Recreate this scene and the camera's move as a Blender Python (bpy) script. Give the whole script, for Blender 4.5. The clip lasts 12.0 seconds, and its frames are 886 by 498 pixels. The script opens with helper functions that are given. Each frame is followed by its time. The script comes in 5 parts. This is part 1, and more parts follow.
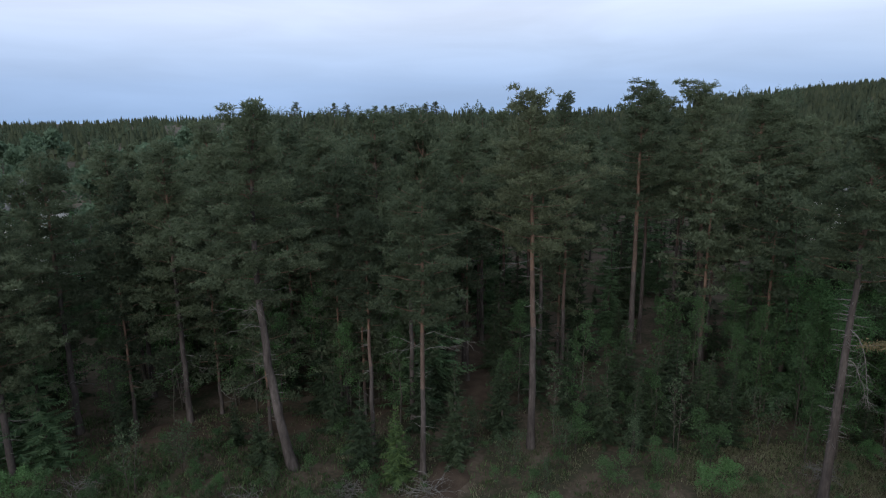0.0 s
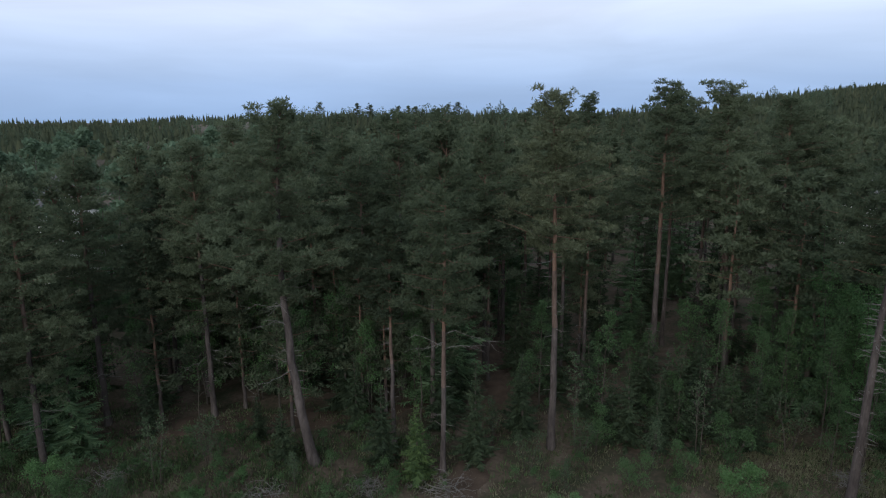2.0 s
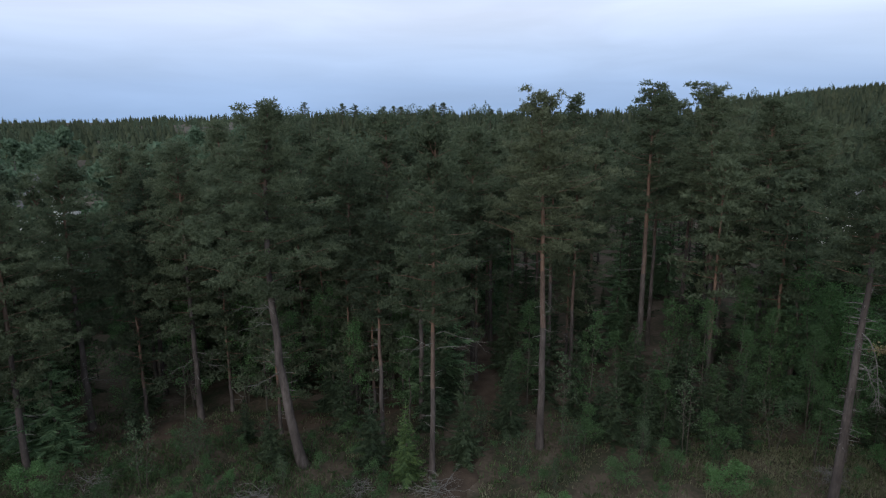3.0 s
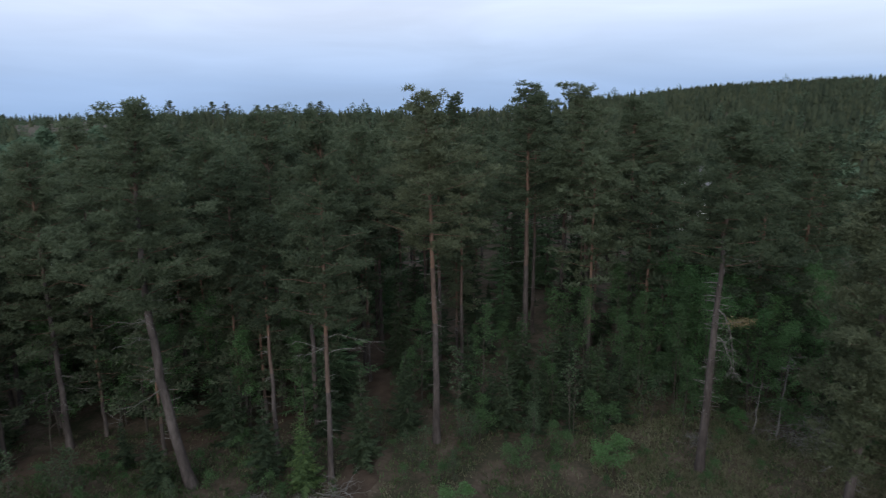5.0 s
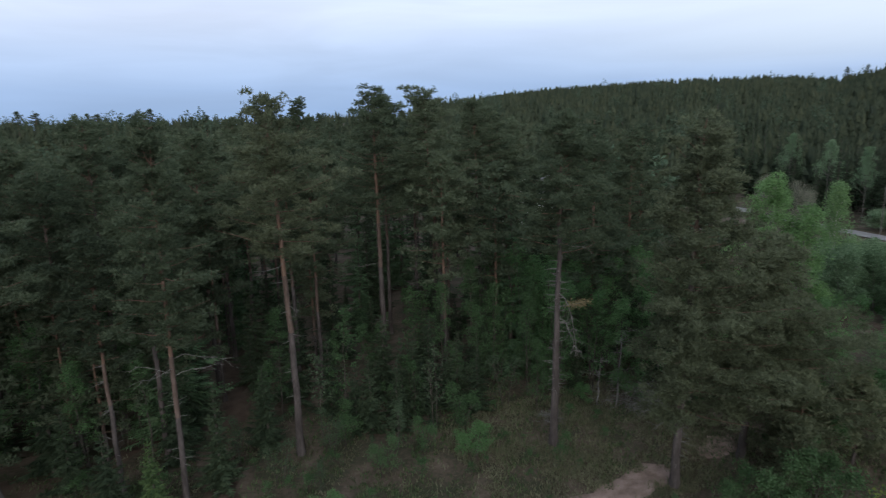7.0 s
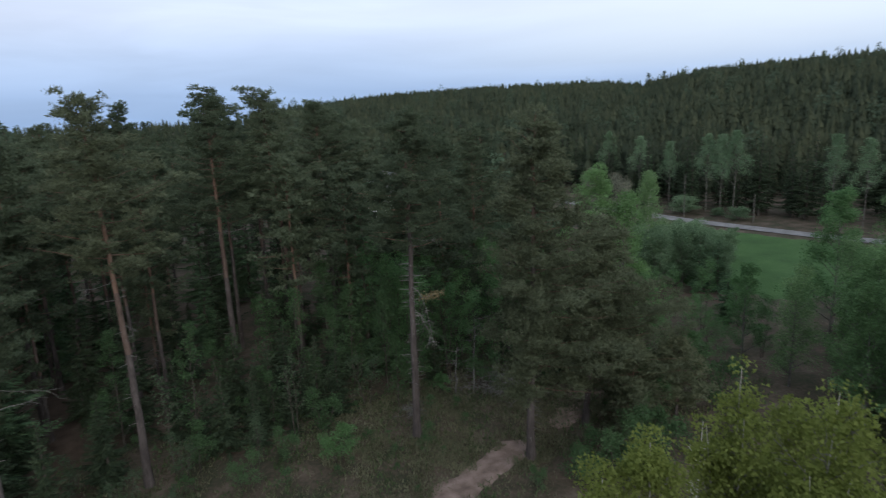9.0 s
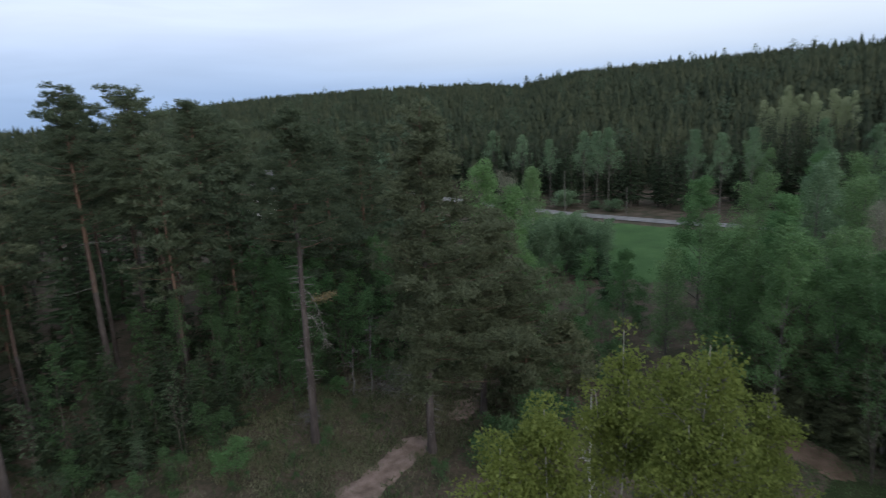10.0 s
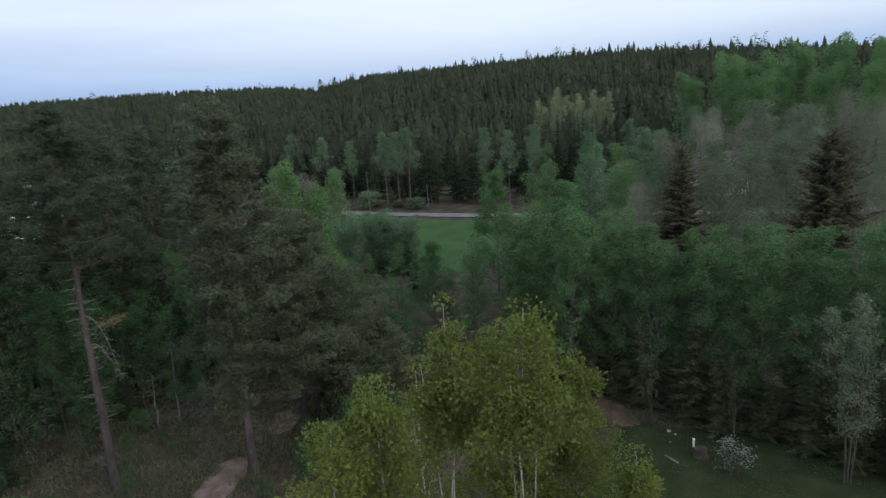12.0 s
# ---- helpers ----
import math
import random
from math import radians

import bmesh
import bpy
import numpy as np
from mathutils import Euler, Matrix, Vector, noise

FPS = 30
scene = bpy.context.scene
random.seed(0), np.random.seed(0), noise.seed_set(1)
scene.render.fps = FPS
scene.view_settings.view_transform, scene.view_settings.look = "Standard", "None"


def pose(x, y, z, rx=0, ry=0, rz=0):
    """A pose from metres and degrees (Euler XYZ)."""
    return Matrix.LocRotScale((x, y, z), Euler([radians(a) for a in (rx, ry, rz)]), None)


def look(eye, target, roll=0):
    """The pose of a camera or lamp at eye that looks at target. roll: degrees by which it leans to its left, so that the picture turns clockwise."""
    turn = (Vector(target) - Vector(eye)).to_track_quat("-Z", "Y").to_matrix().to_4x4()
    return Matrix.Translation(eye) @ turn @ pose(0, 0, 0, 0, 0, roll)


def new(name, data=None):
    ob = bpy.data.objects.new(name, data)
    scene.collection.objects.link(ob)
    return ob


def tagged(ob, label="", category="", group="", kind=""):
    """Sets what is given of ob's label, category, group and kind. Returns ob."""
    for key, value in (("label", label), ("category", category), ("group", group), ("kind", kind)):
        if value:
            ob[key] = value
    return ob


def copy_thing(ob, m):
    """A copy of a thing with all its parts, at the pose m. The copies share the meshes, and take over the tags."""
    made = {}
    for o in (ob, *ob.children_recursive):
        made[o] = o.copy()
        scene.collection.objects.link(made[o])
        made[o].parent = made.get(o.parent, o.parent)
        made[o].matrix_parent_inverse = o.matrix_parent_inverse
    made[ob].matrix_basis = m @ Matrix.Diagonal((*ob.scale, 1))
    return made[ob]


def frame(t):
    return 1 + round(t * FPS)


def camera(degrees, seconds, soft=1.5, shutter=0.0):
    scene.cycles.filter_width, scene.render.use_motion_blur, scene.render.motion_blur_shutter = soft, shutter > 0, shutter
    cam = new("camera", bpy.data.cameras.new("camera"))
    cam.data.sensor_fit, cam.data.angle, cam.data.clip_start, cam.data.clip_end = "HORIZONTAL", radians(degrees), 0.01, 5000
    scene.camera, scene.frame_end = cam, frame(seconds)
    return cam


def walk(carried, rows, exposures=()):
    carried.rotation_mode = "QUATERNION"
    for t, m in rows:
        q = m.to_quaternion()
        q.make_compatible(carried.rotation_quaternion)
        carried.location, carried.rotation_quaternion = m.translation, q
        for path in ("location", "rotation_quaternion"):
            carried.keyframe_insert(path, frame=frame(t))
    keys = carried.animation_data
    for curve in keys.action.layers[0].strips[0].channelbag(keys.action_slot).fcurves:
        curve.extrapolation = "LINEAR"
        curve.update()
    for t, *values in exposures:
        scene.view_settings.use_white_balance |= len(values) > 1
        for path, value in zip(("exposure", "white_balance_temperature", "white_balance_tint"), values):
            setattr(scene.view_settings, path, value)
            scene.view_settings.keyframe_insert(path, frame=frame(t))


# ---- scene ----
cam = camera(71.99, 12.0, soft=1.15, shutter=0.5)

PATH = [
    (0.0, pose(0.00, 0.00, 17.00, 77.81, 0.70, -0.18)),
    (0.5, pose(-0.02, -0.05, 16.98, 77.85, 0.64, 0.45)),
    (1.0, pose(-0.03, -0.08, 16.97, 77.87, 0.53, 1.10)),
    (1.5, pose(-0.07, -0.12, 16.96, 77.88, 0.52, 1.71)),
    (2.0, pose(-0.07, -0.13, 16.97, 77.87, 0.48, 1.87)),
    (2.5, pose(-0.13, -0.14, 16.98, 77.92, 0.45, 1.53)),
    (4.5, pose(-0.50, -0.19, 17.07, 77.65, 0.32, -6.92)),
    (5.0, pose(-0.53, -0.19, 17.04, 77.68, 0.54, -10.68)),
    (5.5, pose(-0.52, -0.27, 16.99, 77.79, 0.85, -14.35)),
    (6.0, pose(-0.50, -0.29, 16.97, 77.82, 1.07, -17.21)),
    (6.5, pose(-0.46, -0.33, 16.96, 77.82, 1.31, -20.67)),
    (7.0, pose(-0.44, -0.37, 16.89, 77.90, 1.57, -24.72)),
    (9.0, pose(-0.60, -0.52, 16.53, 77.91, 2.55, -39.21)),
    (9.5, pose(-0.51, -0.51, 16.34, 77.82, 3.01, -44.15)),
    (10.0, pose(-0.50, -0.47, 16.22, 77.63, 3.15, -49.66)),
    (10.5, pose(-0.52, -0.43, 16.14, 77.41, 3.46, -54.94)),
    (11.0, pose(-0.47, -0.37, 16.04, 77.19, 3.58, -60.21)),
    (11.5, pose(-0.43, -0.33, 15.97, 76.97, 3.84, -65.05)),
    (12.0, pose(-0.39, -0.30, 15.91, 76.83, 4.01, -68.19)),
]
walk(cam, PATH)

# ---- world and light: a bright overcast evening ----
world = bpy.data.worlds.new("overcast_sky")
scene.world = world
world.use_nodes = True
wn, wl = world.node_tree.nodes, world.node_tree.links
wn.clear()
w_out, w_bg = wn.new("ShaderNodeOutputWorld"), wn.new("ShaderNodeBackground")
w_sky = wn.new("ShaderNodeTexSky")
w_sky.sky_type = "NISHITA"
w_sky.sun_disc = False
w_sky.sun_elevation, w_sky.sun_rotation = radians(22), radians(-158)
w_sky.dust_density, w_sky.ozone_density = 3.0, 1.5
w_co, w_sep = wn.new("ShaderNodeTexCoord"), wn.new("ShaderNodeSeparateXYZ")
wl.new(w_co.outputs["Generated"], w_sep.inputs[0])
w_ramp = wn.new("ShaderNodeValToRGB")
wl.new(w_sep.outputs["Z"], w_ramp.inputs[0])
ramp = w_ramp.color_ramp
ramp.elements[0].position, ramp.elements[0].color = 0.0, (2.95, 4.4, 7.0, 1)
ramp.elements[1].position, ramp.elements[1].color = 1.0, (5.4, 5.9, 6.9, 1)
for at_z, colour in ((0.05, (3.55, 5.02, 7.8, 1)), (0.10, (4.9, 6.22, 8.8, 1)), (0.155, (6.7, 7.65, 9.75, 1)), (0.45, (7.35, 8.15, 9.6, 1))):
    ramp.elements.new(at_z).color = colour
w_map = wn.new("ShaderNodeMapping")
w_map.inputs["Scale"].default_value = (1.6, 1.6, 11.0)
wl.new(w_co.outputs["Generated"], w_map.inputs[0])
w_noise = wn.new("ShaderNodeTexNoise")
w_noise.inputs["Scale"].default_value, w_noise.inputs["Detail"].default_value = 1.7, 5.0
w_noise.inputs["Distortion"].default_value = 0.4
wl.new(w_map.outputs[0], w_noise.inputs["Vector"])
w_range = wn.new("ShaderNodeMapRange")
w_range.inputs["From Min"].default_value, w_range.inputs["From Max"].default_value = 0.3, 0.7
w_range.inputs["To Min"].default_value, w_range.inputs["To Max"].default_value = 0.92, 1.10
wl.new(w_noise.outputs["Fac"], w_range.inputs["Value"])
w_mul = wn.new("ShaderNodeVectorMath")
w_mul.operation = "SCALE"
wl.new(w_ramp.outputs[0], w_mul.inputs[0])
wl.new(w_range.outputs[0], w_mul.inputs["Scale"])
# high up, the cloud is thinner and whiter towards the east
w_east = wn.new("ShaderNodeMapRange")
w_east.interpolation_type = "SMOOTHSTEP"
w_east.inputs["From Min"].default_value, w_east.inputs["From Max"].default_value = 0.45, 1.0
w_east.inputs["To Min"].default_value, w_east.inputs["To Max"].default_value = 0.0, 0.64
wl.new(w_sep.outputs["X"], w_east.inputs["Value"])
w_white = wn.new("ShaderNodeMix")
w_white.data_type = "RGBA"
w_white.inputs["B"].default_value = (8.5, 9.35, 10.2, 1)
w_high = wn.new("ShaderNodeMapRange")
w_high.interpolation_type = "SMOOTHSTEP"
w_high.inputs["From Min"].default_value, w_high.inputs["From Max"].default_value = 0.02, 0.12
wl.new(w_sep.outputs["Z"], w_high.inputs["Value"])
w_both = wn.new("ShaderNodeMath")
w_both.operation = "MULTIPLY"
wl.new(w_east.outputs[0], w_both.inputs[0])
wl.new(w_high.outputs[0], w_both.inputs[1])
wl.new(w_both.outputs[0], w_white.inputs["Factor"])
wl.new(w_mul.outputs[0], w_white.inputs["A"])
w_mix = wn.new("ShaderNodeMix")
w_mix.data_type = "RGBA"
w_mix.inputs["Factor"].default_value = 0.9
wl.new(w_sky.outputs[0], w_mix.inputs["A"])
wl.new(w_white.outputs["Result"], w_mix.inputs["B"])
wl.new(w_mix.outputs["Result"], w_bg.inputs["Color"])
w_bg.inputs["Strength"].default_value = 0.114
wl.new(w_bg.outputs[0], w_out.inputs[0])

sun = new("sun", bpy.data.lights.new("sun", "SUN"))
sun.data.energy, sun.data.angle, sun.data.color = 1.3, radians(40), (1.0, 0.965, 0.90)
sun.matrix_world = look((-31, -56, 32), (0, 20, 0))


# ---- materials ----
def material(name, ramp_stops, scale=4.0, rough=0.85, bump=0.3, bump_scale=30.0, stretch=(1, 1, 1), island=0.0, translucent=0.0, spread=0.15):
    """Noise at two scales picks from ramp_stops; island mixes in a shade per leaf or piece, translucent lets light through leaves."""
    m = bpy.data.materials.new(name)
    m.use_nodes = True
    n, l = m.node_tree.nodes, m.node_tree.links
    b = n["Principled BSDF"]
    b.inputs["Roughness"].default_value = rough
    b.inputs["Specular IOR Level"].default_value = 0.25
    co, mp = n.new("ShaderNodeTexCoord"), n.new("ShaderNodeMapping")
    mp.inputs["Scale"].default_value = stretch
    l.new(co.outputs["Object"], mp.inputs[0])
    big, fine = n.new("ShaderNodeTexNoise"), n.new("ShaderNodeTexNoise")
    big.inputs["Scale"].default_value, big.inputs["Detail"].default_value = scale, 6.0
    fine.inputs["Scale"].default_value, fine.inputs["Detail"].default_value = bump_scale, 4.0
    l.new(mp.outputs[0], big.inputs["Vector"])
    l.new(mp.outputs[0], fine.inputs["Vector"])
    both = n.new("ShaderNodeMix")
    both.inputs["Factor"].default_value = 0.35
    l.new(big.outputs["Fac"], both.inputs["A"])
    l.new(fine.outputs["Fac"], both.inputs["B"])
    pick = both.outputs["Result"]
    if island:
        geo, obj = n.new("ShaderNodeNewGeometry"), n.new("ShaderNodeObjectInfo")
        shade = n.new("ShaderNodeMix")
        shade.inputs["Factor"].default_value = island
        l.new(pick, shade.inputs["A"])
        l.new(geo.outputs["Random Per Island"], shade.inputs["B"])
        own = n.new("ShaderNodeMix")
        own.inputs["Factor"].default_value = spread
        l.new(shade.outputs["Result"], own.inputs["A"])
        l.new(obj.outputs["Random"], own.inputs["B"])
        pick = own.outputs["Result"]
    cr = n.new("ShaderNodeValToRGB")
    l.new(pick, cr.inputs[0])
    e = cr.color_ramp.elements
    e[0].position, e[0].color = ramp_stops[0][0], (*ramp_stops[0][1], 1)
    e[1].position, e[1].color = ramp_stops[-1][0], (*ramp_stops[-1][1], 1)
    for at, colour in ramp_stops[1:-1]:
        e.new(at).color = (*colour, 1)
    l.new(cr.outputs[0], b.inputs["Base Color"])
    if bump:
        bp = n.new("ShaderNodeBump")
        bp.inputs["Strength"].default_value, bp.inputs["Distance"].default_value = bump, 0.03
        l.new(fine.outputs["Fac"], bp.inputs["Height"])
        l.new(bp.outputs[0], b.inputs["Normal"])
    if translucent:
        tr, mx = n.new("ShaderNodeBsdfTranslucent"), n.new("ShaderNodeMixShader")
        mx.inputs[0].default_value = translucent
        l.new(cr.outputs[0], tr.inputs["Color"])
        l.new(b.outputs[0], mx.inputs[1])
        l.new(tr.outputs[0], mx.inputs[2])
        l.new(mx.outputs[0], n["Material Output"].inputs["Surface"])
    return m


def foliage(name, dark, mid, light, translucent=0.25, island=0.55, spread=0.2, scale=0.6, gain=1.3):
    dark, mid, light = ([colour[0] * gain * 0.90, colour[1] * gain, colour[2] * gain] for colour in (dark, mid, light))
    return material(name, ((0.15, dark), (0.5, mid), (0.85, light)), scale, 0.75, 0, 8.0, island=island, translucent=translucent, spread=spread)


NEEDLES_PINE = foliage("pine_needles", (0.039, 0.052, 0.035), (0.082, 0.099, 0.060), (0.155, 0.168, 0.105), 0.5, 0.38, 0.32, 1.1, gain=1.2)
NEEDLES_PINE_WARM = foliage("pine_needles_warm", (0.050, 0.058, 0.036), (0.109, 0.115, 0.069), (0.191, 0.190, 0.116), 0.5, 0.38, 0.2, 1.1, gain=1.4)
NEEDLES_SPRUCE = foliage("spruce_needles", (0.026, 0.047, 0.027), (0.055, 0.090, 0.047), (0.108, 0.150, 0.080), 0.35, gain=1.6)
NEEDLES_SPRUCE_DARK = foliage("dark_spruce_needles", (0.020, 0.031, 0.018), (0.040, 0.056, 0.031), (0.074, 0.092, 0.050), 0.3, gain=1.25)
NEEDLES_SPRUCE_YOUNG = foliage("young_spruce_needles", (0.022, 0.040, 0.018), (0.055, 0.085, 0.034), (0.11, 0.15, 0.055))
NEEDLES_FAR = material("far_conifer_needles", ((0.36, (0.045, 0.065, 0.041)), (0.5, (0.066, 0.085, 0.050)), (0.64, (0.094, 0.110, 0.062))), 0.05, 0.8, 0, 0.5, island=0.12, translucent=0.35, spread=0.0)
NEEDLES_HEDGE = foliage("hedge_spruce_needles", (0.030, 0.034, 0.019), (0.060, 0.064, 0.035), (0.105, 0.106, 0.060), 0.4, gain=2.0)
NEEDLES_DEAD = foliage("withered_needles", (0.11, 0.085, 0.045), (0.19, 0.145, 0.08), (0.28, 0.22, 0.13), 0.3)
LEAF_BIRCH = foliage("birch_leaves", (0.055, 0.092, 0.041), (0.105, 0.160, 0.070), (0.172, 0.240, 0.108), 0.4, gain=1.5)
LEAF_GREEN = foliage("green_leaves", (0.036, 0.074, 0.031), (0.073, 0.132, 0.054), (0.133, 0.215, 0.088), 0.4, 0.45, gain=1.5)
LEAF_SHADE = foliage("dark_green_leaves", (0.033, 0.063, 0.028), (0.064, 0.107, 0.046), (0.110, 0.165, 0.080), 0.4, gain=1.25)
LEAF_SPRING = foliage("spring_green_leaves", (0.066, 0.125, 0.048), (0.132, 0.215, 0.084), (0.205, 0.31, 0.13), 0.45, gain=1.12)
NEEDLES_SPRUCE_BROWN = foliage("cone_laden_spruce_needles", (0.026, 0.026, 0.017), (0.056, 0.052, 0.034), (0.112, 0.094, 0.060), 0.4, gain=2.4)
LEAF_HEDGE = foliage("hedge_leaves", (0.034, 0.060, 0.026), (0.067, 0.108, 0.046), (0.116, 0.175, 0.074), 0.45, 0.45, gain=2.05)
LEAF_FAR = foliage("far_broadleaf_leaves", (0.040, 0.060, 0.040), (0.064, 0.090, 0.058), (0.10, 0.13, 0.085), 0.35, 0.4, 0.0, 0.05, gain=1.9)
LEAF_FAR_DIM = foliage("hillside_birch_leaves", (0.045, 0.064, 0.041), (0.066, 0.088, 0.055), (0.092, 0.116, 0.074), 0.3, 0.15, 0.0, 0.05, gain=1.2)
LEAF_PALE = foliage("pale_young_leaves", (0.055, 0.090, 0.048), (0.105, 0.150, 0.085), (0.18, 0.235, 0.14), 0.35, gain=1.5)
LEAF_SAPLING = foliage("sapling_leaves", (0.050, 0.078, 0.042), (0.094, 0.132, 0.074), (0.155, 0.200, 0.118), 0.4, gain=0.88)
LEAF_YELLOW = foliage("yellow_green_leaves", (0.076, 0.088, 0.022), (0.127, 0.142, 0.036), (0.192, 0.206, 0.064), 0.55, 0.3, gain=1.55)
LEAF_STRAW = foliage("pale_yellow_catkins", (0.15, 0.165, 0.09), (0.235, 0.25, 0.145), (0.33, 0.34, 0.205), 0.45)
BUD_BROWN = foliage("brown_buds", (0.105, 0.095, 0.070), (0.175, 0.160, 0.122), (0.25, 0.232, 0.185), 0.3, 0.25, gain=1.4)
LEAF_OLIVE = foliage("olive_opening_buds", (0.072, 0.090, 0.054), (0.118, 0.140, 0.086), (0.172, 0.196, 0.128), 0.35, 0.25, gain=1.35)
LEAF_LIME = foliage("lime_leaves", (0.060, 0.114, 0.047), (0.116, 0.192, 0.078), (0.178, 0.258, 0.112), 0.45, 0.45, 0.1, gain=1.5)
BLOSSOM = foliage("white_blossom", (0.20, 0.23, 0.19), (0.36, 0.38, 0.34), (0.54, 0.54, 0.52), 0.3, gain=1.05)
BARK_PINE_LOW = material("pine_bark_grey", ((0.3, (0.030, 0.026, 0.025)), (0.5, (0.074, 0.063, 0.060)), (0.75, (0.150, 0.130, 0.123))), 3.0, 0.95, 0.9, 14.0, (1, 1, 0.25))
BARK_PINE = material("pine_bark_orange", ((0.3, (0.066, 0.041, 0.031)), (0.5, (0.150, 0.097, 0.072)), (0.75, (0.25, 0.172, 0.131))), 3.0, 0.9, 0.8, 14.0, (1, 1, 0.25))
BARK_PINE_MID = material("pine_bark_brown", ((0.3, (0.046, 0.033, 0.028)), (0.5, (0.108, 0.078, 0.065)), (0.75, (0.195, 0.148, 0.126))), 3.0, 0.92, 0.9, 14.0, (1, 1, 0.25))
BARK_DARK = material("dark_bark", ((0.3, (0.03, 0.026, 0.022)), (0.5, (0.075, 0.066, 0.056)), (0.75, (0.14, 0.125, 0.11))), 4.0, 0.95, 0.8, 20.0, (1, 1, 0.3))
BARK_GREY = material("grey_bark", ((0.3, (0.06, 0.057, 0.050)), (0.5, (0.13, 0.124, 0.112)), (0.75, (0.24, 0.232, 0.215))), 5.0, 0.9, 0.5, 25.0, (1, 1, 0.4))
BARK_PALE = material("pale_smooth_bark", ((0.3, (0.18, 0.175, 0.155)), (0.5, (0.31, 0.302, 0.27)), (0.75, (0.45, 0.44, 0.40))), 5.0, 0.85, 0.4, 25.0, (1, 1, 0.4))
BARK_BIRCH = material("birch_bark", ((0.28, (0.05, 0.045, 0.04)), (0.42, (0.42, 0.41, 0.38)), (0.75, (0.70, 0.69, 0.65))), 6.0, 0.8, 0.4, 18.0, (0.5, 0.5, 2.5))
DEAD_WOOD = material("weathered_dead_wood", ((0.3, (0.08, 0.077, 0.073)), (0.5, (0.168, 0.162, 0.153)), (0.75, (0.28, 0.27, 0.255))), 6.0, 0.9, 0.5, 25.0)
GRASS_DRY = foliage("dry_grass", (0.06, 0.057, 0.036), (0.125, 0.114, 0.072), (0.22, 0.20, 0.13), 0.3, 0.45, gain=1.45)
GRASS_GREEN = foliage("green_grass", (0.032, 0.052, 0.022), (0.066, 0.096, 0.040), (0.12, 0.152, 0.070), 0.3, 0.6)
MEADOW = material("meadow_grass", ((0.3, (0.028, 0.072, 0.020)), (0.5, (0.044, 0.105, 0.030)), (0.72, (0.068, 0.14, 0.044))), 0.3, 0.95, 0.8, 9.0)
LAWN = material("lawn_grass", ((0.3, (0.016, 0.029, 0.010)), (0.5, (0.028, 0.043, 0.015)), (0.72, (0.048, 0.058, 0.026))), 0.9, 0.95, 0.9, 14.0)
TRAIL = material("bare_earth_trail", ((0.30, (0.10, 0.078, 0.060)), (0.43, (0.165, 0.122, 0.100)), (0.52, (0.225, 0.168, 0.145)), (0.70, (0.31, 0.245, 0.215))), 1.6, 0.97, 0.8, 22.0)
LITTER_RED = material("reddish_bare_earth", ((0.30, (0.045, 0.036, 0.022)), (0.45, (0.10, 0.070, 0.050)), (0.6, (0.155, 0.108, 0.082)), (0.75, (0.21, 0.155, 0.12))), 1.1, 0.97, 0.8, 18.0)
LITTER = material("brown_needle_litter", ((0.28, (0.038, 0.028, 0.020)), (0.5, (0.072, 0.052, 0.039)), (0.75, (0.11, 0.083, 0.064))), 1.2, 0.97, 0.8, 18.0)
ASPHALT = material("asphalt", ((0.3, (0.14, 0.14, 0.145)), (0.5, (0.20, 0.20, 0.205)), (0.7, (0.27, 0.27, 0.275))), 0.8, 0.9, 0.3, 40.0)
PAINT_WHITE = material("white_paint", ((0.3, (0.66, 0.66, 0.65)), (0.6, (0.80, 0.80, 0.79))), 2.0, 0.6, 0.1, 30.0)
ROOF_GREY = material("grey_roof_tile", ((0.3, (0.10, 0.10, 0.105)), (0.6, (0.19, 0.19, 0.195))), 2.0, 0.8, 0.4, 20.0)
GLASS_DARK = material("window_glass", ((0.3, (0.02, 0.025, 0.03)), (0.7, (0.03, 0.035, 0.04))), 2.0, 0.08, 0, 5.0)

# forest floor: moss, needle litter, dry grass and bare patches
GROUND = material("forest_floor", ((0.28, (0.022, 0.032, 0.016)), (0.38, (0.038, 0.046, 0.024)), (0.47, (0.060, 0.053, 0.036)), (0.56, (0.094, 0.074, 0.056)), (0.65, (0.128, 0.104, 0.080)), (0.77, (0.17, 0.143, 0.11))), 0.5, 0.97, 1.0, 5.0)


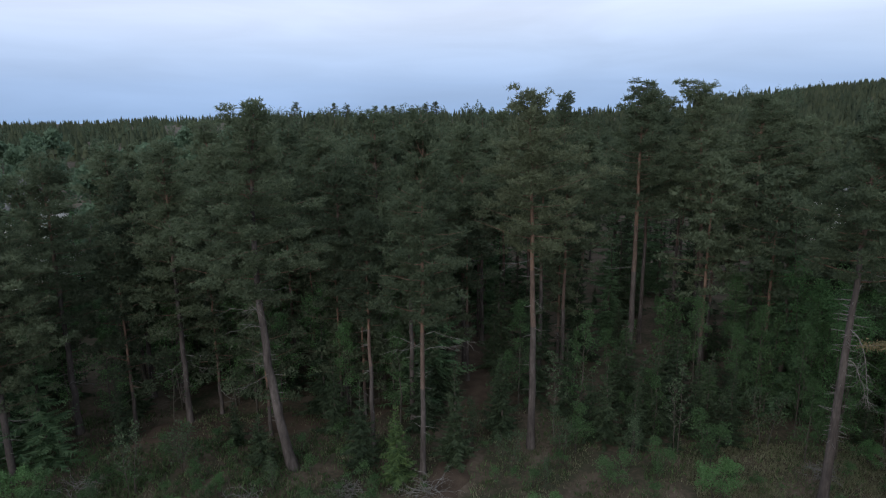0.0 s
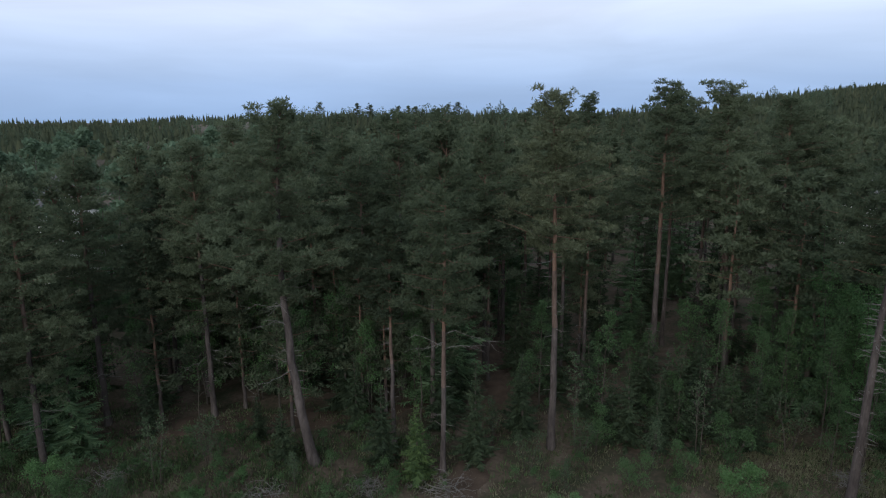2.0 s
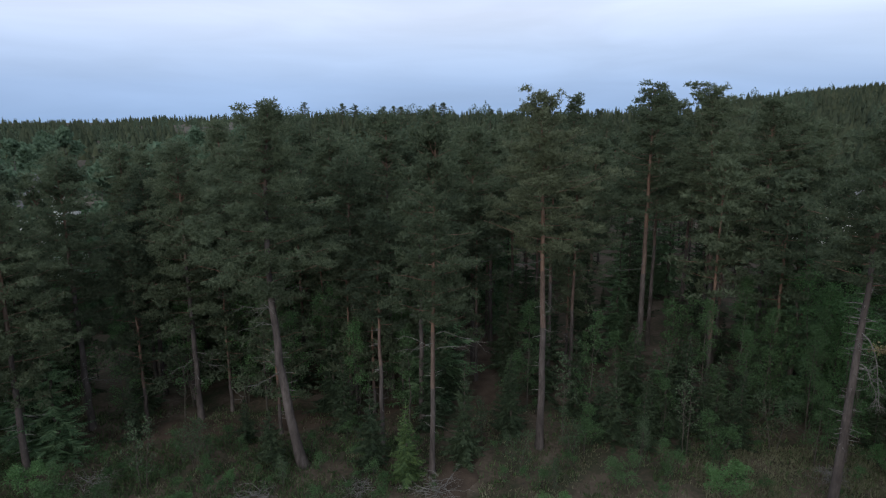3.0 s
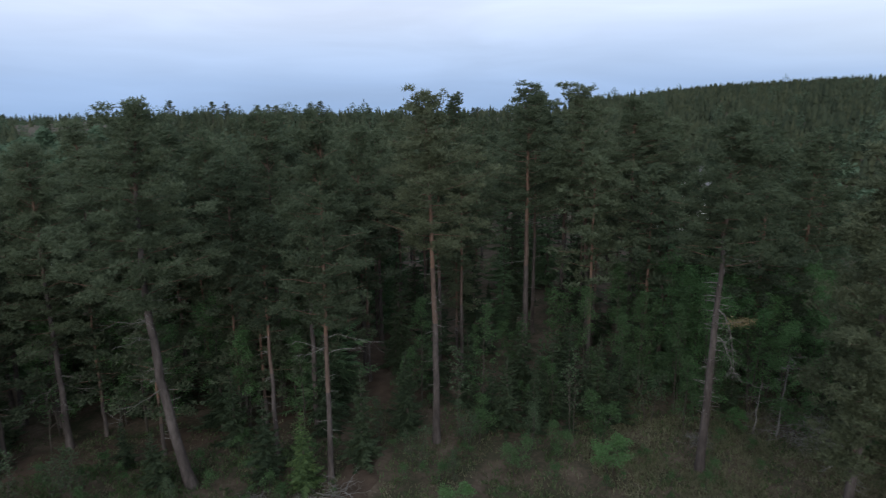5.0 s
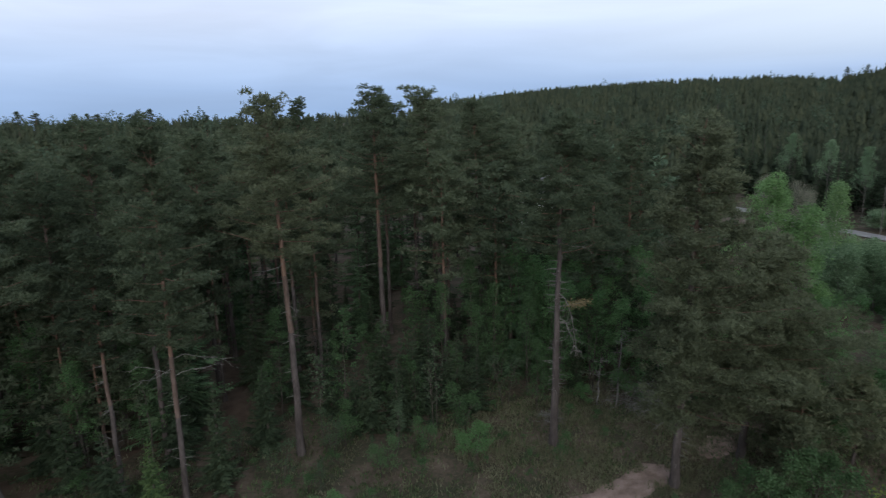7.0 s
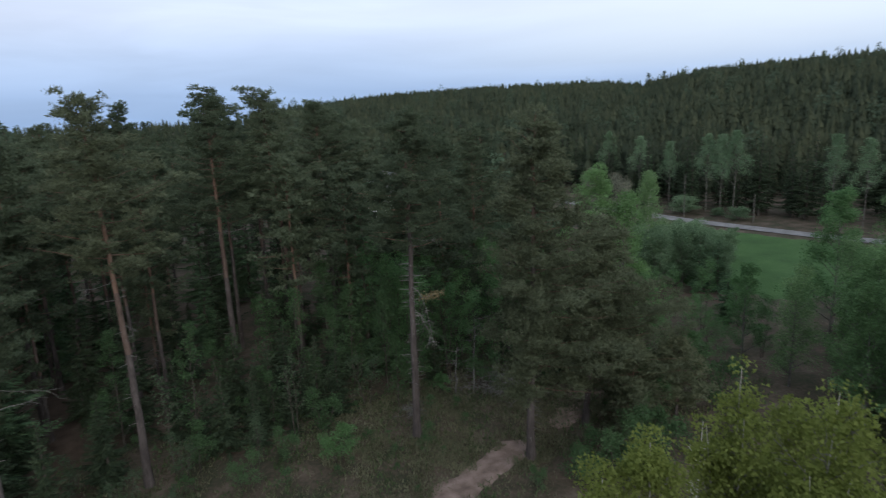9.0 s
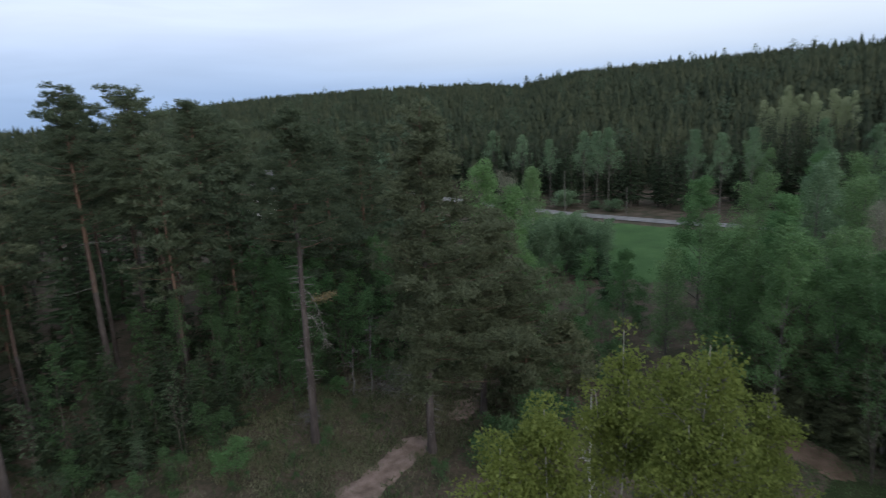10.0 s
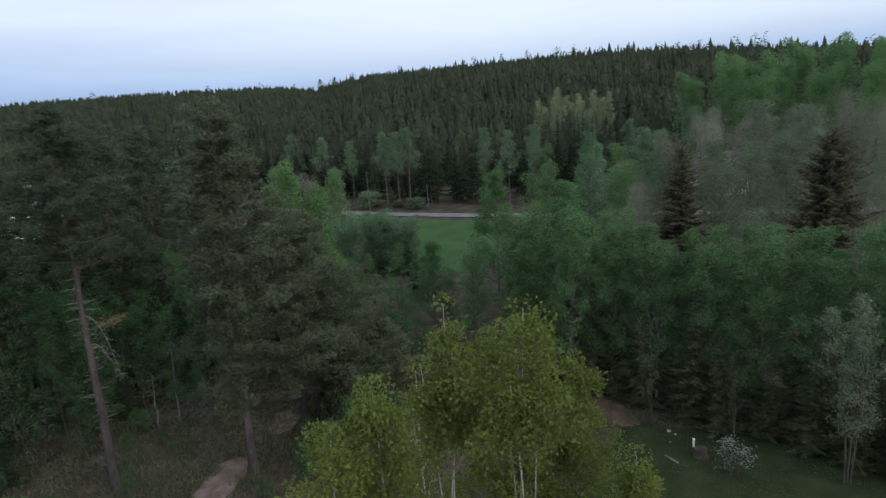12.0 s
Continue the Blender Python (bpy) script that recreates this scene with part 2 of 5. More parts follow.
# ---- geometry ----
class Geo:
    """Collects triangles."""

    def __init__(self):
        self.v, self.f, self.n = [], [], 0

    def add(self, v, f):
        v = np.asarray(v, dtype=np.float64).reshape(-1, 3)
        self.v.append(v)
        self.f.append(np.asarray(f, dtype=np.int64).reshape(-1, 3) + self.n)
        self.n += len(v)

    def tube(self, path, radii, seg=6):
        path, radii = np.asarray(path, float), np.asarray(radii, float)
        t = np.gradient(path, axis=0)
        t /= np.linalg.norm(t, axis=1)[:, None] + 1e-9
        ref = np.array([0.31, 0.95, 0.05]) if abs(t[:, 2]).mean() > 0.6 else np.array([0.05, 0.1, 0.99])
        u = np.cross(t, ref)
        u /= np.linalg.norm(u, axis=1)[:, None] + 1e-9
        w = np.cross(t, u)
        a = np.arange(seg) * 2 * np.pi / seg
        ring = path[:, None] + radii[:, None, None] * (np.cos(a)[None, :, None] * u[:, None] + np.sin(a)[None, :, None] * w[:, None])
        k, s = np.meshgrid(np.arange(len(path) - 1), np.arange(seg), indexing="ij")
        p, q = (k * seg + s).ravel(), (k * seg + (s + 1) % seg).ravel()
        self.add(ring.reshape(-1, 3), np.concatenate([np.stack([p, q, q + seg], 1), np.stack([p, q + seg, p + seg], 1)]))

    def blades(self, base, way, length, width, rng):
        """Slim triangles from base along way, each turned at random about its way."""
        n = len(base)
        if not n:
            return
        way = way / (np.linalg.norm(way, axis=1)[:, None] + 1e-9)
        side = np.cross(way, rng.normal(size=(n, 3)))
        side *= (np.broadcast_to(width, n) / (np.linalg.norm(side, axis=1) + 1e-9))[:, None]
        tip = base + way * np.broadcast_to(length, n)[:, None]
        self.add(np.stack([base - side, base + side, tip], 1), np.arange(3 * n).reshape(n, 3))

    def leaves(self, base, way, length, width, rng, fold=0.25):
        """Leaves of two triangles, folded along the midrib."""
        n = len(base)
        if not n:
            return
        way = way / (np.linalg.norm(way, axis=1)[:, None] + 1e-9)
        side = np.cross(way, rng.normal(size=(n, 3)))
        side /= np.linalg.norm(side, axis=1)[:, None] + 1e-9
        up = np.cross(side, way)
        ln, wd = np.broadcast_to(length, n)[:, None], np.broadcast_to(width, n)[:, None]
        mid = base + way * ln * 0.45 + up * wd * fold
        self.add(np.stack([base, mid - side * wd, base + way * ln, mid + side * wd], 1),
                 (np.arange(n)[:, None, None] * 4 + np.array([[0, 1, 2], [0, 2, 3]])[None]).reshape(-1, 3))

    def mesh(self, name, mat, smooth=False):
        me = bpy.data.meshes.new(name)
        v, f = np.concatenate(self.v), np.concatenate(self.f)
        me.vertices.add(len(v))
        me.vertices.foreach_set("co", v.ravel())
        me.loops.add(f.size)
        me.loops.foreach_set("vertex_index", f.ravel())
        me.polygons.add(len(f))
        me.polygons.foreach_set("loop_start", np.arange(0, f.size, 3))
        if smooth:
            me.polygons.foreach_set("use_smooth", np.ones(len(f), dtype=bool))
        me.update(calc_edges=True)
        me.materials.append(mat)
        return me


def part(name, g, mat, parent, label="", smooth=False):
    if not g.n:
        return None
    ob = new(name, g.mesh(name, mat, smooth))
    ob.parent = parent
    if label:
        tagged(ob, label)
    return ob


def stuff_part(name, g, mat, parent, label):
    ob = part(name, g, mat, parent, label)
    return tagged(ob, kind="stuff") if ob else None


def unit(v):
    return v / (np.linalg.norm(v, axis=-1, keepdims=True) + 1e-9)


def thing(name, place, label, category, group="", turn=0.0, scale=1.0):
    root = new(name)
    root.empty_display_size = 0.3
    root.matrix_basis = Matrix.LocRotScale(place, Euler((0, 0, turn)), (scale, scale, scale))
    return tagged(root, label, category, group)


def dead_limb(rng, start, az, length, rise=0.1, thick=0.03, forks=4):
    g = Geo()
    s = np.linspace(0, 1, 7)
    out = np.array([math.cos(az), math.sin(az), 0])
    wob = np.cumsum(rng.normal(scale=0.11, size=(7, 3)), axis=0) * length * 0.4
    wob[0] = 0
    path = np.asarray(start) + np.outer(s * length, out) + np.outer(rise * length * (s - 0.9 * s * s), [0, 0, 1]) + wob
    g.tube(path, thick * (1 - 0.8 * s), 5)
    for k in range(forks):
        i = rng.integers(2, 6)
        a2 = az + rng.choice([-1, 1]) * rng.uniform(0.4, 1.1)
        ln = length * rng.uniform(0.18, 0.4)
        d = np.array([math.cos(a2), math.sin(a2), rng.uniform(-0.9, 0.4)])
        s2 = np.linspace(0, 1, 4)
        g.tube(path[i] + np.outer(s2 * ln, d) + rng.normal(scale=0.03, size=(4, 3)) * s2[:, None], thick * 0.45 * (1 - 0.8 * s2), 4)
    return g


# ---- trees ----
def pine(name, place, h, crown_base, r, seed, lean=(0.0, 0.0), bow=(0.0, 0.0), girth=0.19, detail=1.0, dead=0, dead_low=3.0, dead_az=None,
         mat=None, label="tall Scots pine with a bare trunk and rounded crown", top=0.45, group="pines of the forest edge", crown_shift=(0.0, 0.0), stubs=14, dens=1.4, grey=0.8, tuft=1.05):
    rng = np.random.default_rng(seed)
    tree = thing(name, place, label, "pine tree", group)
    mat = mat or NEEDLES_PINE

    def axis(zz):
        s = np.asarray(zz, float) / h
        return np.stack([lean[0] * s + bow[0] * 4 * s * (1 - s), lean[1] * s + bow[1] * 4 * s * (1 - s), np.asarray(zz, float)], -1)

    low, middle, high = Geo(), Geo(), Geo()
    wig = rng.normal(scale=0.018, size=(19, 2))
    wig[0] = 0
    zs = np.linspace(-0.15, h * 0.95, 19)
    path = axis(zs)
    path[:, :2] += wig
    rad = girth * (1 - 0.82 * np.linspace(0, 1, 19) ** 1.15)
    rad[0] *= 1.45
    rad[1] *= 1.08
    cut = int(np.clip(round(19 * crown_base / h * grey) - 1, 4, 15))
    turn = min(cut + 3, 17)
    low.tube(path[:cut + 1], rad[:cut + 1], 9)
    middle.tube(path[cut:turn + 1], rad[cut:turn + 1], 9)
    high.tube(path[turn:], rad[turn:] * 0.995, 7)
    part("trunk", low, BARK_PINE_LOW, tree, "grey scaly lower trunk", True)
    part("middle_trunk", middle, BARK_PINE_MID, tree, "grey-brown middle trunk", True)
    part("upper_trunk", high, BARK_PINE, tree, "orange upper trunk", True)
    limbs, crown = Geo(), Geo()
    n_br = int(4.6 * dens * (h - crown_base) * (0.5 + 0.5 * min(1.0, detail)))
    bases, ways, clumps = [], [], []
    for k in range(n_br):
        q = ((k + rng.uniform(0.1, 0.9)) / n_br) ** 0.82
        zb = crown_base + (h - crown_base) * (0.935 * q)
        prof = (0.62 + 0.38 * math.sin(math.pi * min(1, q * 1.2 + 0.15))) * (1 - max(0, (q - top) / (1 - top)) ** 2.2 * 0.58)
        ln = r * 1.12 * prof * rng.uniform(0.55, 1.2)
        az = k * 2.399 + rng.uniform(-0.5, 0.5)
        out = np.array([math.cos(az), math.sin(az), 0])
        shift = np.array([crown_shift[0], crown_shift[1], 0]) * (1 - q)
        up = rng.uniform(-0.16, 0.2) + 0.32 * q ** 3
        s = np.linspace(0, 1, 4)
        p0 = axis(zb)
        lp = p0 + np.outer(s, out * ln + shift) + np.outer(ln * (up * s + 0.16 * s * s), [0, 0, 1]) + rng.normal(scale=0.05, size=(4, 3)) * s[:, None]
        limbs.tube(lp, np.linspace(0.034, 0.008, 4) * (0.5 + 0.6 * (1 - q)), 3)
        # needle pads sit on the outer two thirds of each limb, domed above and flat below
        pads = max(3, int(ln * 3.1 * tuft))
        pt = rng.uniform(0.02, 1.12, pads) ** 0.7
        lat = np.array([-out[1], out[0], 0])
        mid = p0 + pt[:, None] * (out * ln + shift) + (ln * (up * pt + 0.16 * pt * pt))[:, None] * np.array([0, 0, 1.0])
        mid += np.outer(rng.normal(size=pads) * 0.22 * ln * (0.3 + 0.7 * pt), lat) + np.outer(rng.normal(size=pads) * 0.17, [0, 0, 1.0])
        clumps.append(np.column_stack([mid, rng.uniform(0.20, 0.44, pads) * (0.8 + 0.08 * r)]))
        nl = max(3, int(ln * 5 * detail))
        tt = rng.uniform(0.1, 1.0, nl)
        bases.append(p0 + tt[:, None] * (out * ln + shift) + (ln * (up * tt + 0.16 * tt * tt))[:, None] * np.array([0, 0, 1.0]) + np.outer(rng.normal(size=nl) * 0.16 * ln, lat))
        ways.append(np.tile(out * 0.5 + np.array([0, 0, 0.75]), (nl, 1)))
    # the leading shoots carry a few uneven clumps round the tip
    nd = 14
    da, dr, dz = rng.uniform(0, 6.28, nd), rng.uniform(0.05, 0.40, nd) * r, rng.uniform(0.83, 0.955, nd) * h
    dz[0], dr[0] = (0.985 if detail > 0.5 else 0.95) * h, 0.1
    clumps.append(np.column_stack([axis(dz) + np.column_stack([np.cos(da) * dr, np.sin(da) * dr, -0.5 * dr]), rng.uniform(0.26, 0.46, nd) * (0.8 + 0.08 * r)]))
    for q3, r3 in zip(clumps[-1][:, :3], dr):
        foot = axis(q3[2] - 0.4 - 0.5 * r3)
        limbs.tube(np.stack([foot, (foot + q3) / 2 + np.array([0, 0, -0.08]), q3]), [0.03, 0.02, 0.01], 3)
    pad = np.concatenate(clumps)
    per = np.maximum(5, (38 * detail ** 0.8 * (pad[:, 3] / 0.4) ** 2).astype(int))
    own = np.repeat(np.arange(len(pad)), per)
    ball = unit(rng.normal(size=(len(own), 3)))
    ball[:, 2] = np.where(ball[:, 2] < 0, ball[:, 2] * 0.35, ball[:, 2])
    bases.append(pad[own, :3] + ball * (rng.random(len(own)) ** 0.35 * pad[own, 3])[:, None] * np.array([1.0, 1.0, 0.62]))
    ways.append(ball * 0.9 + np.array([0, 0, 0.45]))
    c, w = np.concatenate(bases), np.concatenate(ways)
    nb = 4 if detail >= 0.9 else 3
    c2, w2 = np.repeat(c, nb, 0), np.repeat(w, nb, 0)
    c2 = c2 + rng.normal(size=c2.shape) * np.array([0.05, 0.05, 0.03]) / detail ** 0.4
    w2 = unit(unit(w2) * 0.75 + unit(rng.normal(size=c2.shape)) * 0.8)
    ln = rng.uniform(0.10, 0.20, len(c2)) / min(1.0, detail) ** 0.5
    crown.blades(c2, w2, ln, ln * (0.195 if detail >= 0.9 else 0.235 if detail > 0.6 else 0.25), rng)
    stuff_part("branchwork", limbs, BARK_PINE, tree, "orange-brown crown limbs")
    part("crown", crown, mat, tree, "grey-green needle clumps")
    for k in range(dead):
        zb = rng.uniform(min(dead_low, 0.7 * crown_base), crown_base + 0.6)
        az = rng.uniform(0, 6.28) if dead_az is None else dead_az + rng.normal(scale=1.0)
        part("dead_branch", dead_limb(rng, axis(zb), az, rng.uniform(0.8, 2.5), rng.uniform(-0.55, 0.25), 0.019, 5), DEAD_WOOD, tree, "bare grey dead branch")
    if stubs:
        g = Geo()
        for k in range(stubs):
            zb = rng.uniform(0.3 * crown_base, crown_base)
            az = rng.uniform(0, 6.28)
            g.tube(axis(zb) + np.outer(np.linspace(0, rng.uniform(0.3, 0.75), 3), [math.cos(az), math.sin(az), rng.uniform(-0.2, 0.15)]), [0.022, 0.014, 0.004], 4)
        stuff_part("dead_twig_stubble", g, DEAD_WOOD, tree, "short dead branch stubs")
    return tree


def spruce(name, place, h, r, seed, mat=None, detail=1.0, label="dark green spruce with drooping branches", group="spruces of the undergrowth", bare=0.04, turn=0.0, slim=1.0, taper=0.85):
    rng = np.random.default_rng(seed)
    tree = thing(name, place, label, "spruce tree", group, turn)
    trunk, crown = Geo(), Geo()
    zs = np.linspace(-0.1, h, 6)
    trunk.tube(np.stack([rng.normal(scale=0.01 * h, size=6) * (zs > 0), rng.normal(scale=0.01 * h, size=6) * (zs > 0), zs], 1), np.linspace(0.014 * h + 0.02, 0.008, 6), 6)
    n_wh = int((8 + 1.9 * h) * (0.6 + 0.4 * detail))
    for k in range(n_wh):
        q = bare + (1 - bare) * (k + rng.uniform(0, 0.6)) / n_wh
        rr = r * (1 - q) ** taper * min(1, 0.75 + q * 2.5) * rng.uniform(0.82, 1.12) + 0.05
        nbr = 7 if rr > 0.4 else 5
        for j in range(nbr):
            ln = rr * rng.uniform(0.55, 1.2)
            az = j * 2 * math.pi / nbr + k * 1.3 + rng.uniform(-0.5, 0.5)
            out, lat = np.array([math.cos(az), math.sin(az), 0]), np.array([-math.sin(az), math.cos(az), 0])
            droop = 0.30 * (1 - q) - 0.35 * q ** 2 + rng.uniform(-0.08, 0.08)
            m = max(3, int(ln * 7 * detail / slim) + 2)
            t = np.linspace(0.12, 1, m)
            c = np.outer(t * ln, out) + np.outer(q * h + rng.normal() * 0.8 * (1 - q) * h / n_wh - ln * (droop * t - 0.16 * t * t * t), [0, 0, 1.0])
            sw = ln * 0.34 * (1.1 - t) + 0.06
            for sg in (-1, 1):
                w = unit(out * 0.75 + lat * sg + np.array([0, 0, -0.18]) + rng.normal(scale=0.15, size=(m, 3)))
                crown.blades(c, w, sw * rng.uniform(0.8, 1.3, m), slim * (0.03 + sw * 0.15), rng)
            crown.blades(c, unit(np.tile(out * 0.5 + np.array([0, 0, -0.5]), (m, 1)) + rng.normal(scale=0.3, size=(m, 3))), sw * 0.8, slim * (0.03 + sw * 0.13), rng)
    crown.blades(np.array([[0, 0, h - 0.15 - 0.02 * h]] * 3), np.array([[0.05, 0, 1], [0, 0.05, 1], [-0.04, 0, 1.0]]), 0.25 + 0.03 * h, 0.03, rng)
    part("trunk", trunk, BARK_DARK, tree, "", True)
    part("crown", crown, mat or NEEDLES_SPRUCE, tree, "drooping needle sprays")
    return tree


def broadleaf(name, place, h, r, seed, mat, bark=None, leaf=0.12, count=3000, base=0.3, stems=1, upright=0.5, label="broadleaf tree in fresh green leaf", category="broadleaf tree",
              group="broadleaf trees", spread=0.34, girth=None, limbs=15, turn=0.0, scale=1.0, droop=0.0, twigs=5, singles=0, tri=False, slim=0.5, cone=False, twig_bark=None, fine=1.0, fork=0.0):
    rng = np.random.default_rng(seed)
    tree = thing(name, place, label, category, group, turn, scale)
    trunk, wood, crown = Geo(), Geo(), Geo()
    girth = girth or 0.011 * h + 0.02
    tips, weights = [], []
    for st in range(stems):
        a0 = st * 2 * math.pi / max(1, stems) + rng.uniform(-0.4, 0.4)
        off = np.array([math.cos(a0), math.sin(a0), 0]) * (0.12 if stems > 1 else 0)
        hh = h * ((rng.uniform(0.93, 0.97) if fork else rng.uniform(0.86, 1.0)) if st else 1.0)
        out = off * (1.8 if fork else r * 3.0 if stems > 1 else 0)
        s = np.linspace(0, 1, 10) if not fork else np.concatenate([np.linspace(0, fork, 4), np.linspace(fork, 1, 7)[1:]])
        path = off * (0.15 if fork else 1.0) + np.outer((np.maximum(0, s - fork) / (1 - fork)) ** (0.6 if fork else 1.3), out) + np.outer(s * hh - 0.1 * (s == 0), [0, 0, 1.0]) + np.cumsum(rng.normal(scale=(0.004 if cone else 0.012) * hh, size=(10, 3)), 0) * np.array([1, 1, 0]) * (s * (1 - s) * 3 if cone else s)[:, None]
        trunk.tube(path, girth / (stems ** 0.4) * (1 - 0.97 * s) + 0.003, 7)
        for k in range(limbs):
            q = base + (0.97 - base) * (k + rng.uniform(0, 0.9)) / limbs
            p0 = np.array([np.interp(q, s, path[:, i]) for i in range(3)])
            az = k * 2.399 + rng.uniform(-0.5, 0.5)
            e = (q - base) / (1 - base)
            ln = r * (0.5 + 0.5 * math.sin(math.pi * min(1.0, 0.22 + 0.72 * e))) * (1.02 - 0.55 * e) * rng.uniform(0.7, 1.2) / (1 if stems == 1 else 1.35)
            if cone:
                ln = r * (1.08 - 0.9 * e ** 0.9) * rng.uniform(0.75, 1.15) / (1 if stems == 1 else 1.3)
            d = unit(np.array([math.cos(az), math.sin(az), upright + 0.6 * e + rng.uniform(-0.15, 0.25)]))
            t = np.linspace(0, 1, 5)
            lp = p0 + np.outer(t * ln, d) + np.outer(ln * (0.12 - droop) * t * t, [0, 0, 1.0]) + rng.normal(scale=0.04 * ln, size=(5, 3)) * t[:, None]
            wood.tube(lp, girth * (0.09 if fork else 0.42) * (1.05 - 0.8 * e) * (1 - 0.85 * t) / stems ** 0.3 + 0.003, 4)
            for j in range(twigs):
                tt = rng.uniform(0.35, 1.0)
                pb = np.array([np.interp(tt, t, lp[:, i]) for i in range(3)])
                d2 = unit(d + rng.normal(scale=0.65, size=3))
                l2 = ln * rng.uniform(0.18, 0.42)
                tp = pb + d2 * l2 - np.array([0, 0, droop * l2])
                wood.tube(np.stack([pb, (pb + tp) / 2 + rng.normal(scale=0.02, size=3), tp]), [0.012 * fine, 0.008 * fine, 0.003], 3)
                tips += [tp, (pb + tp) / 2]
                weights += [1.0, 0.6]
        for e in (0.88, 0.92, 0.96, 1.0):
            tips.append(np.array([np.interp(e, s, path[:, i]) for i in range(3)]))
            weights.append(2.5)
    tips, weights = np.array(tips), np.array(weights)
    pick = rng.choice(len(tips), size=count, p=weights / weights.sum())
    puff = spread * rng.uniform(0.6, 1.15, len(tips))
    ball = unit(rng.normal(size=(count, 3)) + np.array([0, 0, 0.45]))
    c = tips[pick] + ball * (puff[pick] * rng.uniform(0.35, 1.06, count) ** 0.6)[:, None] * np.array([1.0, 1.0, 0.8])
    c[:, 2] = np.maximum(c[:, 2], 0.1)
    w = rng.normal(size=(count, 3)) + np.array([0, 0, -0.35]) + ball * (0.3 if slim > 0.1 else 2.0)
    lf = leaf * rng.uniform(0.7, 1.25, count)
    keep = np.ones(count, bool)
    keep[:singles] = False
    if tri:
        crown.blades(c[keep], w[keep], lf[keep], lf[keep] * slim, rng)
    else:
        crown.leaves(c[keep], w[keep], lf[keep], lf[keep] * 0.46, rng)
    bark = bark or BARK_GREY
    part("trunk", trunk, bark, tree, "", True)
    stuff_part("branchwork", wood, twig_bark or bark, tree, "fine branching limbs and twigs")
    cr = part("crown", crown, mat, tree, "leaves in loose clusters")
    if singles:
        one = Geo()
        one.leaves(np.zeros((1, 3)), np.array([[0, 1.0, 0]]), 1.0, 0.46, rng)
        lm = one.mesh("leaf", mat)
        for k in range(singles):
            ob = new("leaf", lm)
            ob.parent = cr
            q = Vector(w[k]).to_track_quat("Y", "Z")
            ob.matrix_basis = Matrix.LocRotScale(Vector(c[k]), q, (lf[k],) * 3)
    return tree


# ---- ground: one sheet to the horizon, with a wooded hill ----
SKY_AZ = (-180, -60, -40, -30, -23, -13, 14, 26, 34, 45, 52.6, 57, 61.6, 74, 83, 91, 100, 135, 180)
SKY_EL = (0.0, 0.0, 0.05, 0.05, 0.5, 1.4, 1.4, 2.1, 2.7, 3.0, 2.95, 2.6, 3.55, 4.0, 4.2, 3.8, 3.1, 1.0, 0.0)
SKY_R = (600, 600, 600, 600, 520, 280, 280, 420, 560, 560, 540, 500, 400, 370, 350, 320, 300, 400, 600)
TREE_H = 12.0


def hill(x, y):
    x, y = np.asarray(x, float), np.asarray(y, float)
    r, az = np.hypot(x, y), np.degrees(np.arctan2(x, y))
    top_r = np.interp(az, SKY_AZ, SKY_R)
    top = 16.0 + top_r * np.tan(np.radians(np.interp(az, SKY_AZ, SKY_EL))) - TREE_H
    s = np.clip((r - 98) / (top_r - 98), 0, 1)
    return top * (s * s * (3 - 2 * s) * 0.75 + s * 0.25)


def relief(x, y):
    """Small unevenness of the forest floor."""
    x, y = np.asarray(x, float), np.asarray(y, float)
    return 0.10 * np.sin(0.55 * x + 1.3) * np.cos(0.48 * y) + 0.06 * np.sin(1.3 * x - 0.9 * y) + 0.035 * np.sin(2.9 * x + 2.1 * y + 0.5)


def ground_z(x, y):
    r = np.hypot(x, y)
    return hill(x, y) + relief(x, y) * np.clip((70 - r) / 30, 0, 1)


def at_ground(x, y):
    return Vector((x, y, float(ground_z(x, y))))


def sheet_ground():
    g = Geo()
    radii = np.concatenate([np.linspace(0.0, 60, 90)[1:], np.geomspace(62, 4300, 60)])
    na = 240
    a = np.arange(na) * 2 * np.pi / na
    x, y = radii[:, None] * np.sin(a)[None], radii[:, None] * np.cos(a)[None]
    v = np.stack([x, y, ground_z(x, y)], -1).reshape(-1, 3)
    v = np.vstack([v, [[0, 0, float(ground_z(0, 0))]]])
    k, s = np.meshgrid(np.arange(len(radii) - 1), np.arange(na), indexing="ij")
    p, q = (k * na + s).ravel(), (k * na + (s + 1) % na).ravel()
    centre = len(v) - 1
    fan = np.stack([np.full(na, centre), (np.arange(na) + 1) % na, np.arange(na)], 1)
    g.add(v, np.concatenate([np.stack([p, q, q + na], 1), np.stack([p, q + na, p + na], 1), fan]))
    ob = new("ground", g.mesh("ground", GROUND, True))
    return tagged(ob, "forest floor of moss, needle litter and dry grass", "ground", kind="structure")


sheet_ground()


